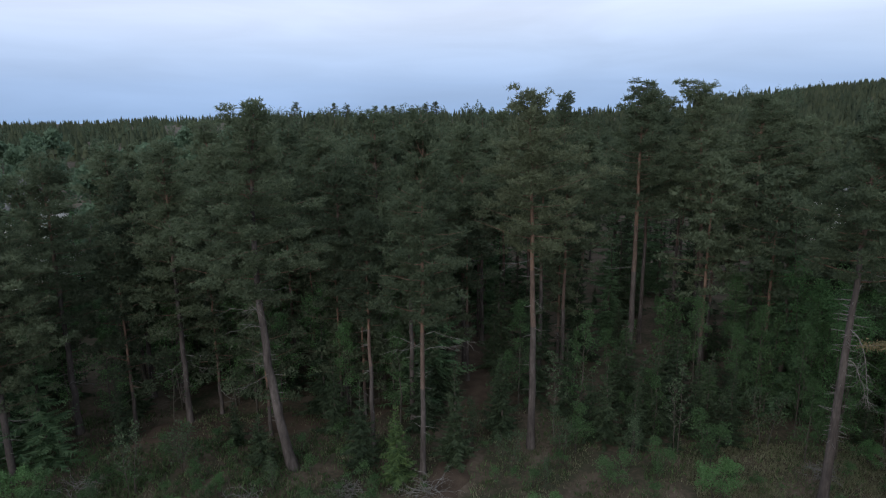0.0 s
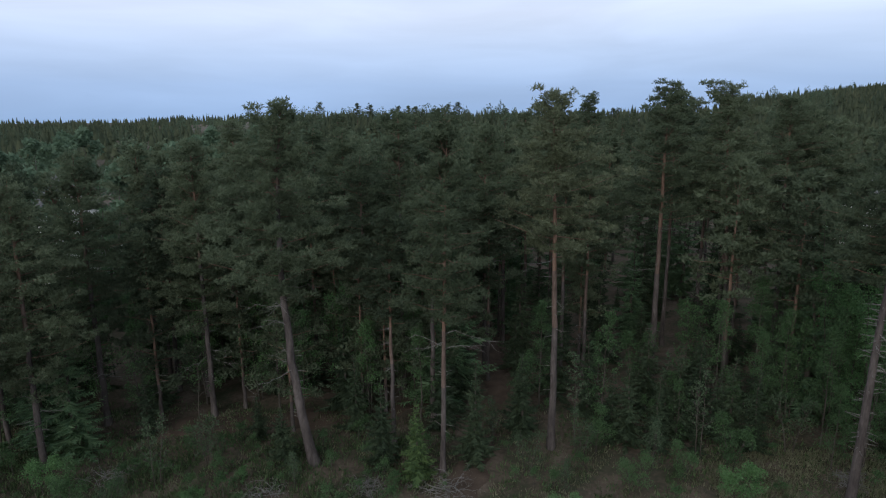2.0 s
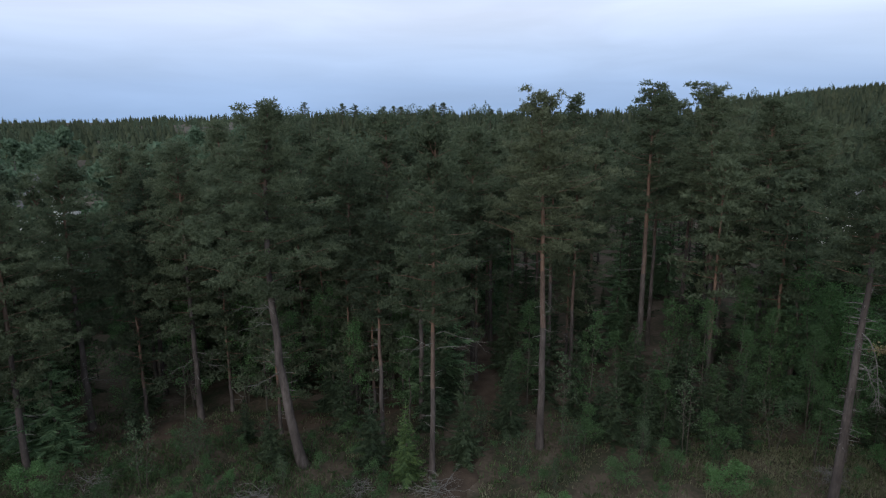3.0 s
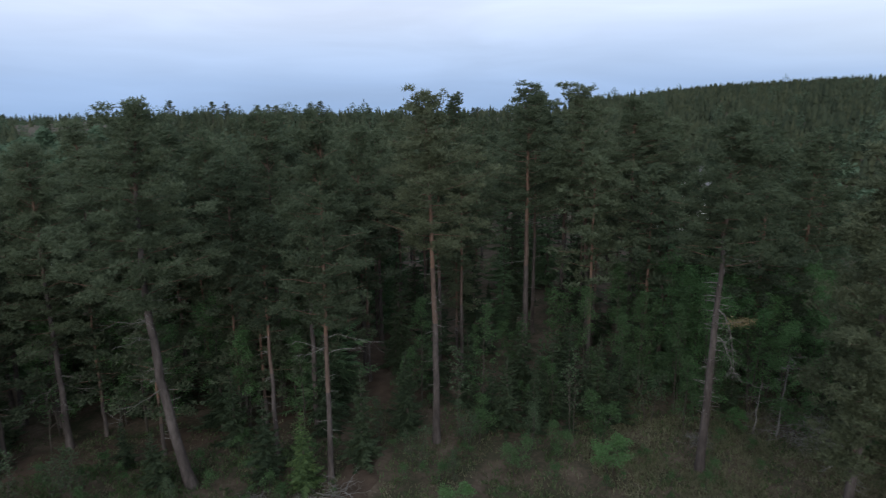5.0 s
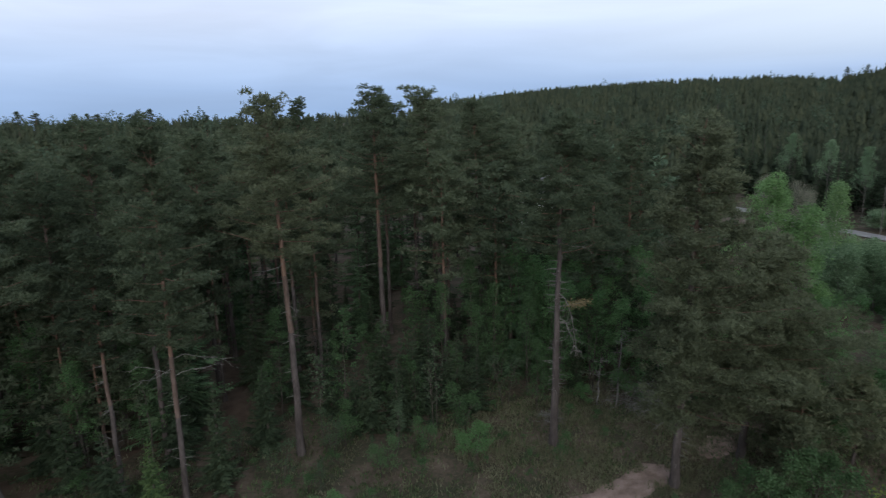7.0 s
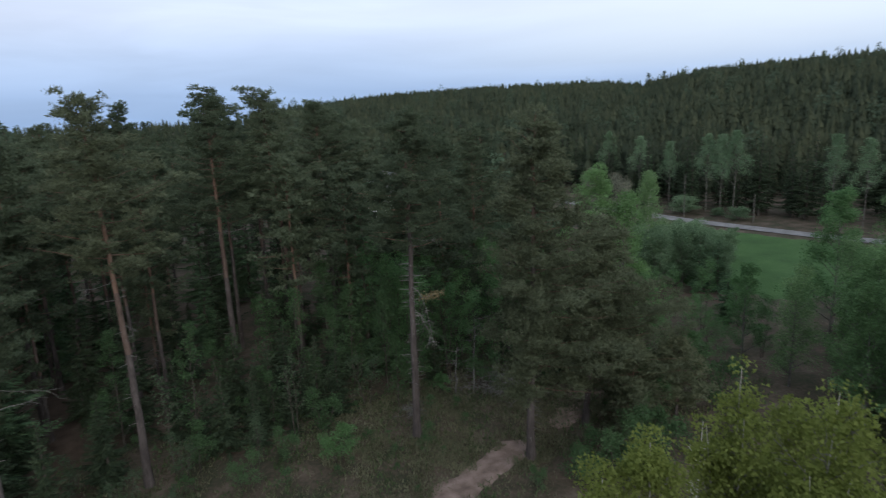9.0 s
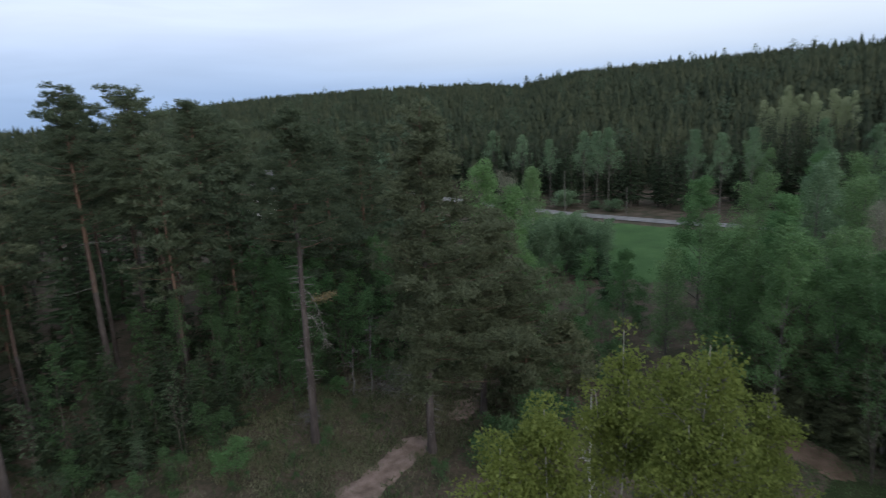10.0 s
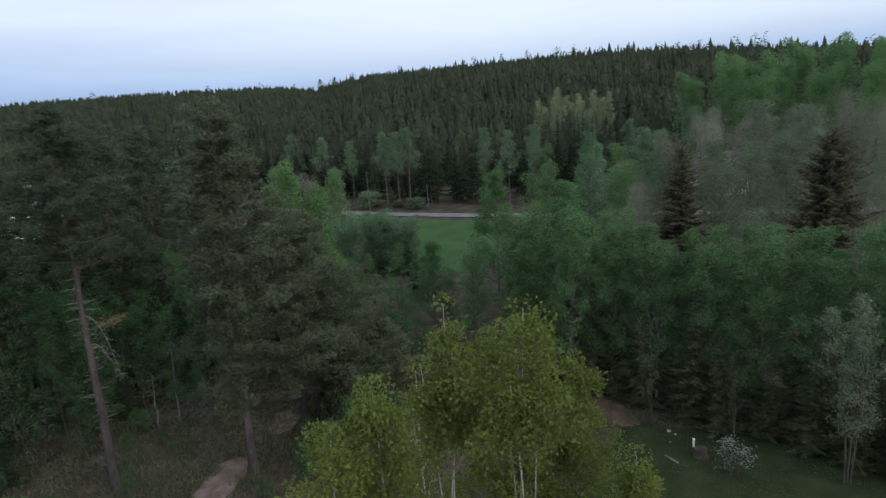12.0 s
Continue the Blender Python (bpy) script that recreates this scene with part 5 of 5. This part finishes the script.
for x, y, s in ((61.8, -5.6, 1.25), (60.6, -9.4, 1.2), (57.0, -2.0, 1.0), (55.5, -8.0, 1.05), (50.5, -2.2, 0.9), (38.0, -3.5, 0.62), (39.5, -9.5, 0.66), (36.5, -14.0, 0.7), (42.5, -4.0, 0.7), (45.0, -14.0, 0.8), (36.0, 0.0, 0.62), (50.0, -12.0, 0.85), (61.0, 1.5, 0.9), (96.5, -2.6, 0.75), (95.5, -6.0, 0.8), (97.0, -9.0, 0.8)):
    copy_thing(budding, Matrix.LocRotScale(at_ground(x, y), Euler((0, 0, rng.uniform(0, 6.28))), (s, s, s)))
tall = broadleaf("lime_tree", at_ground(119.5, -5.4), 20.0, 5.6, 440, LEAF_LIME, BARK_GREY, 0.15, 24000, 0.08, 3, 1.1, "tall fresh green tree on the slope", "broadleaf tree", "tall green trees on the slope", 0.95, 0.25, 30, tri=True)
for x, y, s in ((119.0, -13.0, 0.98), (117.7, -21.6, 1.05), (124.0, -17.0, 1.05), (112.0, -10.0, 0.85), (110.0, -18.5, 0.85), (114.0, -27.0, 1.0), (122.0, 0.5, 0.85), (108.0, -25.0, 0.9), (126.0, -9.0, 0.95)):
    copy_thing(tall, Matrix.LocRotScale(at_ground(x, y), Euler((0, 0, rng.uniform(0, 6.28))), (s, s, s)))

# ---- spruces and birches along the road ----
road_spruces = [spruce("spruce", at_ground(88.0 + 3.0 * i, 56.0 - 6.0 * i), 12.6, 2.3, 450 + i, NEEDLES_SPRUCE_DARK, 0.38, "tall dark spruce behind the road", "spruces behind the road", 0.08) for i in range(2)]
for i in range(84):
    y = 92.0 - 1.15 * i + rng.uniform(-0.8, 0.8)
    x = 92.0 + (max(0, y - 45) * 0.14) + rng.uniform(0, 11)
    s = rng.uniform(0.8, 1.08)
    copy_thing(road_spruces[i % 2], Matrix.LocRotScale(at_ground(x, y), Euler((0, 0, rng.uniform(0, 6.28))), (s, s, s)))
for i in range(56):
    az, r = radians(rng.uniform(54, 104)), rng.uniform(106, 126)
    s = rng.uniform(0.6, 0.95)
    copy_thing(road_spruces[i % 2], Matrix.LocRotScale(at_ground(r * math.sin(az), r * math.cos(az)), Euler((0, 0, rng.uniform(0, 6.28))), (s, s, s)))
count = 0
while count < 70:
    az, r = radians(rng.uniform(-24, 31)), rng.uniform(66, 112)
    s = rng.uniform(0.62, 0.9)
    if abs(math.degrees(az) - 33.2) < 1.0:
        continue
    copy_thing(road_spruces[count % 2], Matrix.LocRotScale(at_ground(r * math.sin(az), r * math.cos(az)), Euler((0, 0, rng.uniform(0, 6.28))), (s, s, s)))
    count += 1
for x, y, s in ((57.0, 53.0, 0.78), (60.5, 50.5, 0.74), (63.5, 48.5, 0.7), (58.5, 57.0, 0.85), (66.5, 52.0, 0.78), (53.0, 57.5, 0.85), (62.0, 55.0, 0.8), (69.0, 49.5, 0.66), (71.5, 55.0, 0.74)):
    copy_thing(road_spruces[int(x) % 2], Matrix.LocRotScale(at_ground(x, y), Euler((0, 0, rng.uniform(0, 6.28))), (s, s, s)))
for x, y, s in ((61.0, 46.5, 0.72), (65.0, 45.0, 0.66)):
    copy_thing(bare[0], Matrix.LocRotScale(at_ground(x, y), Euler((0, 0, rng.uniform(0, 6.28))), (s, s, s)))
road_birch = broadleaf("birch", at_ground(92.0, 48.0), 12.0, 2.7, 460, LEAF_PALE, BARK_GREY, 0.11, 6000, 0.36, 1, 0.9, "slender birch with a bare pale trunk behind the road", "birch tree", "birches behind the road", 0.55, 0.09, 22, twigs=6, tri=True, cone=True)
for x, y, s in ((91.5, 45.5, 1.0), (91.0, 43.2, 1.05), (92.0, 54.5, 0.9), (91.5, 30.0, 1.0), (92.5, 26.5, 0.95), (93.0, 22.5, 1.0), (95.0, 62.0, 0.95), (97.0, 70.0, 1.0)):
    copy_thing(road_birch, Matrix.LocRotScale(at_ground(x, y), Euler((0, 0, rng.uniform(0, 6.28))), (s, s, s)))

# ---- pale trees behind the forest ----
far_moulds = [broadleaf("willow", at_ground(-44.0, 58.0), 10.0, 2.7, 470, LEAF_FAR, BARK_GREY, 0.34, 2600, 0.12, 1, 0.6, "rounded grey-green willow behind the forest", "broadleaf tree", "trees behind the forest", 0.75, 0.14, 10, twigs=3, tri=True),
              broadleaf("aspen", at_ground(-38.0, 66.0), 11.0, 2.5, 471, LEAF_FAR, BARK_GREY, 0.34, 2600, 0.15, 1, 0.8, "aspen with pale young leaves behind the forest", "broadleaf tree", "trees behind the forest", 0.75, 0.14, 10, twigs=3, tri=True)]
for i in range(42):
    az, r = radians(rng.uniform(-50, -17)), rng.uniform(62, 130)
    if -35.5 < math.degrees(az) < -33 and r < 92:
        r += 30
    s = rng.uniform(0.95, 1.4)
    copy_thing(far_moulds[i % 2], Matrix.LocRotScale(at_ground(r * math.sin(az), r * math.cos(az)), Euler((0, 0, rng.uniform(0, 6.28))), (s, s, s)))
for x, y, s in ((-41.5, 59.5, 0.9), (-34.0, 66.0, 0.7), (-45.0, 60.0, 0.85)):
    copy_thing(far_moulds[0], Matrix.LocRotScale(at_ground(x, y), Euler((0, 0, rng.uniform(0, 6.28))), (s, s, s)))
for i in range(26):
    az, r = radians(rng.uniform(30, 60)), rng.uniform(58, 84)
    s = rng.uniform(0.8, 1.25)
    x, y = r * math.sin(az), r * math.cos(az)
    if x > 50 or math.hypot(x - 50, y - 76) < 16 or abs(math.degrees(az) - 33.2) < 0.6:
        continue
    copy_thing(far_moulds[i % 2], Matrix.LocRotScale(at_ground(x, y), Euler((0, 0, rng.uniform(0, 6.28))), (s, s, s)))


# ---- grass, litter and dead wood on the open ground ----
def grass(name, spots, tall, mat, label, blades, seed):
    rng = np.random.default_rng(seed)
    g = Geo()
    b = np.repeat(spots, blades, 0) + np.column_stack([rng.normal(scale=0.09, size=(len(spots) * blades, 2)), np.zeros(len(spots) * blades)])
    b[:, 2] = ground_z(b[:, 0], b[:, 1]) - 0.01
    w = np.column_stack([rng.normal(scale=0.45, size=(len(b), 2)), np.ones(len(b))])
    g.blades(b, w, rng.uniform(0.5, 1.2, len(b)) * tall, 0.022 + 0.03 * tall, rng)
    return tagged(new(name, g.mesh(name, mat)), label, "grass", kind="stuff")


def open_spots(n, seed, xs, ys, keep):
    rng = np.random.default_rng(seed)
    x, y = rng.uniform(*xs, n), rng.uniform(*ys, n)
    dens = np.sin(0.9 * x + 0.4 + 0.7 * seed) * np.cos(0.8 * y - 0.7 * seed) + np.sin(2.1 * x - 1.7 * y + seed) * 0.6
    ok = keep(x, y) & (dens + rng.normal(scale=0.5, size=n) > -0.1)
    return np.column_stack([x, y, np.zeros(n)])[ok]


def off_track(x, y):
    line = np.interp(x, (6.5, 10.5, 14.6, 19.4, 25.6), (16.9, 17.6, 18.6, 19.35, 20.4))
    return (abs(y - line) > 0.35 + 0.8 * np.abs(np.sin(1.7 * x) * np.cos(2.3 * y + x)) - 3.0 * (x > 19.9)) & (np.hypot(x, y) > 16)


grass("dry_grass", open_spots(18000, 601, (-26, 34), (15, 33), lambda x, y: off_track(x, y) & (abs(x - 0.3) > 0.9)), 0.24, GRASS_DRY, "dry straw-coloured grass on the clearing floor", 3, 611)
grass("green_grass", open_spots(20000, 602, (-26, 36), (13, 34), lambda x, y: off_track(x, y) & (abs(x - 0.3) > 0.9)), 0.28, GRASS_GREEN, "patchy green grass and herbs on the clearing floor", 3, 612)
grass("lawn_grass", open_spots(24000, 603, (16, 34), (-11, 9), lambda x, y: (np.hypot(x, y) > 17)), 0.13, GRASS_GREEN, "short green lawn grass", 3, 613)


grass("dry_grass", open_spots(17000, 604, (11.5, 26), (17.5, 29), lambda x, y: off_track(x, y)), 0.24, GRASS_DRY, "pale dry grass round the knotty pine", 3, 614)
grass("green_grass", open_spots(12000, 605, (-30, -2), (15, 30), lambda x, y: np.hypot(x, y) > 18), 0.34, GRASS_GREEN, "dark green herbs along the forest edge", 3, 615)


def brush_pile(x, y, size, seed):
    rng = np.random.default_rng(seed)
    pile = thing("brush_pile", at_ground(x, y), "pile of bare grey dead branches on the ground", "brush pile", "brush piles")
    for k in range(40 if size < 2 else 90):
        a = rng.uniform(0, 6.28)
        start = np.array([rng.normal(scale=0.35 * size), rng.normal(scale=0.3 * size), rng.uniform(0.02, 0.35 * size)])
        part("branch", dead_limb(rng, start, a, rng.uniform(0.6, 1.3) * size, rng.uniform(-0.05, 0.6), 0.010 + 0.004 * size, 4), DEAD_WOOD, pile)
    if size > 2:
        for a, rise in ((-2.2, 0.35), (-1.4, 0.25), (2.9, 0.5)):
            part("branch", dead_limb(rng, (0.2, -0.4, 0.5), a, 1.9, rise, 0.05, 4), DEAD_WOOD, pile, "thick pale forked branch")
    return pile


for i, (x, y, size) in enumerate(((-0.9, 24.9, 1.1), (-9.2, 24.4, 1.0), (-4.6, 25.2, 0.8), (24.2, 25.2, 2.05), (23.2, 24.4, 1.2), (18.2, 26.2, 0.9), (-17.5, 26.0, 1.2))):
    brush_pile(x, y, size, 620 + i)


# ---- houses glimpsed between the trunks ----
def box(cx, cy, cz, sx, sy, sz):
    g = Geo()
    v = np.array([[x, y, z] for x in (-0.5, 0.5) for y in (-0.5, 0.5) for z in (-0.5, 0.5)]) * (sx, sy, sz) + (cx, cy, cz)
    g.add(v, [(0, 1, 3), (0, 3, 2), (4, 6, 7), (4, 7, 5), (0, 4, 5), (0, 5, 1), (2, 3, 7), (2, 7, 6), (0, 2, 6), (0, 6, 4), (1, 5, 7), (1, 7, 3)])
    return g


def house(x, y, turn, w, d, eaves, ridge, label):
    h = thing("house", at_ground(x, y), label, "house", "houses behind the forest", turn)
    part("wall", box(0, 0, eaves / 2, w, d, eaves), PAINT_WHITE, h, "white painted walls")
    for s in (-1, 1):
        gable = Geo()
        gable.add([[s * (w / 2 - 0.02), -d / 2, eaves], [s * (w / 2 - 0.02), d / 2, eaves], [s * (w / 2 - 0.02), 0, ridge], [s * (w / 2 - 0.2), -d / 2, eaves], [s * (w / 2 - 0.2), d / 2, eaves], [s * (w / 2 - 0.2), 0, ridge]],
                  [(0, 1, 2), (3, 5, 4), (0, 2, 5), (0, 5, 3), (1, 4, 5), (1, 5, 2)])
        part("gable", gable, PAINT_WHITE, h)
    for s in (-1, 1):
        e = 0.4
        a, b = np.array([0, ridge + 0.12]), np.array([s * (d / 2 + e), eaves - e * (ridge - eaves) / (d / 2) + 0.12])
        g = Geo()
        v = [[xx, p[0], p[1] + dz] for xx in (-w / 2 - e, w / 2 + e) for p in (a, b) for dz in (0, 0.14)]
        g.add(v, [(0, 1, 3), (0, 3, 2), (4, 6, 7), (4, 7, 5), (0, 4, 5), (0, 5, 1), (2, 3, 7), (2, 7, 6), (0, 2, 6), (0, 6, 4), (1, 5, 7), (1, 7, 3)])
        part("roof", g, ROOF_GREY, h, "grey tiled roof slope")
    for s in (-1, 1):
        for i in range(int(w // 2.6)):
            for z in ([1.6, 4.3] if eaves > 4 else [1.6]):
                cx = -w / 2 + 1.4 + i * 2.6
                win = part("window", box(cx, s * (d / 2 + 0.02), z, 1.1, 0.08, 1.3), PAINT_WHITE, h)
                part("pane", box(cx, s * (d / 2 + 0.05), z, 0.92, 0.06, 1.12), GLASS_DARK, win, "dark window glass")
    part("chimney", box(w * 0.2, 0, ridge + 0.3, 0.7, 0.7, 1.4), ROOF_GREY, h)
    return h


house(49.0, 75.6, 0.55, 9.0, 7.0, 6.4, 8.9, "white wooden house behind the pines")
house(-46.0, 66.0, -0.6, 10.0, 7.0, 7.0, 10.4, "white wooden house beyond the forest")
house(-36.0, 72.0, -0.4, 9.0, 7.0, 3.0, 6.0, "low white wooden house beyond the forest")
house(102.0, -4.0, 1.5, 9.0, 7.0, 3.0, 6.0, "white house beyond the road")


# ---- posts ----
def post(x, y, h, label):
    p = thing("fence_post", at_ground(x, y), label, "post", "posts")
    part("shaft", box(0, 0, h / 2 - 0.05, 0.09, 0.09, h + 0.1), PAINT_WHITE, p)
    part("cap", box(0, 0, h + 0.02, 0.12, 0.12, 0.04), PAINT_WHITE, p)
    return p


post(26.7, -0.6, 0.42, "white painted post at the lawn edge")


def road_pole(x, y, h):
    p = thing("utility_pole", at_ground(x, y), "weathered grey wooden pole beside the road", "utility pole", "poles by the road")
    g = Geo()
    zs = np.linspace(-0.2, h, 5)
    g.tube(np.column_stack([zs * 0, zs * 0, zs]), np.linspace(0.07, 0.05, 5), 8)
    part("shaft", g, BARK_GREY, p, "", True)
    return p


road_pole(87.0, 38.3, 4.2)
road_pole(85.5, 48.0, 6.6)


# ---- odds and ends on the lawn ----
def stone(x, y, size, seed):
    rng = np.random.default_rng(seed)
    g = Geo()
    na, nr = 10, 5
    v = [[0, 0, size * 0.62]]
    for k in range(1, nr + 1):
        e = k / nr * math.pi * 0.6
        for j in range(na):
            rr = size * math.sin(e) * rng.uniform(0.85, 1.15)
            v.append([rr * math.cos(j * 2 * math.pi / na), rr * 0.75 * math.sin(j * 2 * math.pi / na), size * 0.62 * math.cos(e)])
    f = [(0, 1 + j, 1 + (j + 1) % na) for j in range(na)]
    for k in range(nr - 1):
        for j in range(na):
            a, b = 1 + k * na + j, 1 + k * na + (j + 1) % na
            f += [(a, a + na, b + na), (a, b + na, b)]
    g.add(v, f)
    ob = new("stone", g.mesh("stone", BARK_PALE, True))
    ob.matrix_basis = Matrix.Translation(at_ground(x, y))
    return tagged(ob, "pale rounded field stone on the lawn edge", "stone", "stones on the lawn edge")


for i, (x, y, size) in enumerate(((28.0, 0.5, 0.16), (27.8, 0.2, 0.13), (26.9, 0.4, 0.11))):
    stone(x, y, size, 640 + i)
plank = thing("plank", at_ground(25.2, 0.3) + Vector((0, 0, 0.09)), "weathered pale plank lying on the lawn", "plank", "", 0.9)
part("board", box(0, 0, 0.0, 0.75, 0.11, 0.04), DEAD_WOOD, plank)


def stump(x, y, h, r):
    t = thing("tree_stump", at_ground(x, y), "dark weathered tree stump on the lawn", "tree stump")
    g = Geo()
    zs = np.array([-0.1, 0.0, 0.12, 0.3, 1.0]) * h
    g.tube(np.column_stack([zs * 0.05, zs * 0, zs]), r * np.array([1.5, 1.45, 1.15, 1.0, 0.95]), 12)
    part("bark", g, BARK_DARK, t, "dark rough bark", True)
    top = Geo()
    a = np.arange(12) * math.pi / 6
    ring = np.column_stack([0.05 * h + 0.94 * r * np.cos(a), 0.94 * r * np.sin(a), np.full(12, h * 1.005)])
    top.add(np.vstack([[[0.05 * h, 0, h * 1.03]], ring]), [(0, 1 + i, 1 + (i + 1) % 12) for i in range(12)])
    part("cut_face", top, BARK_DARK, t, "dark weathered sawn face")


stump(25.9, -0.9, 0.45, 0.3)
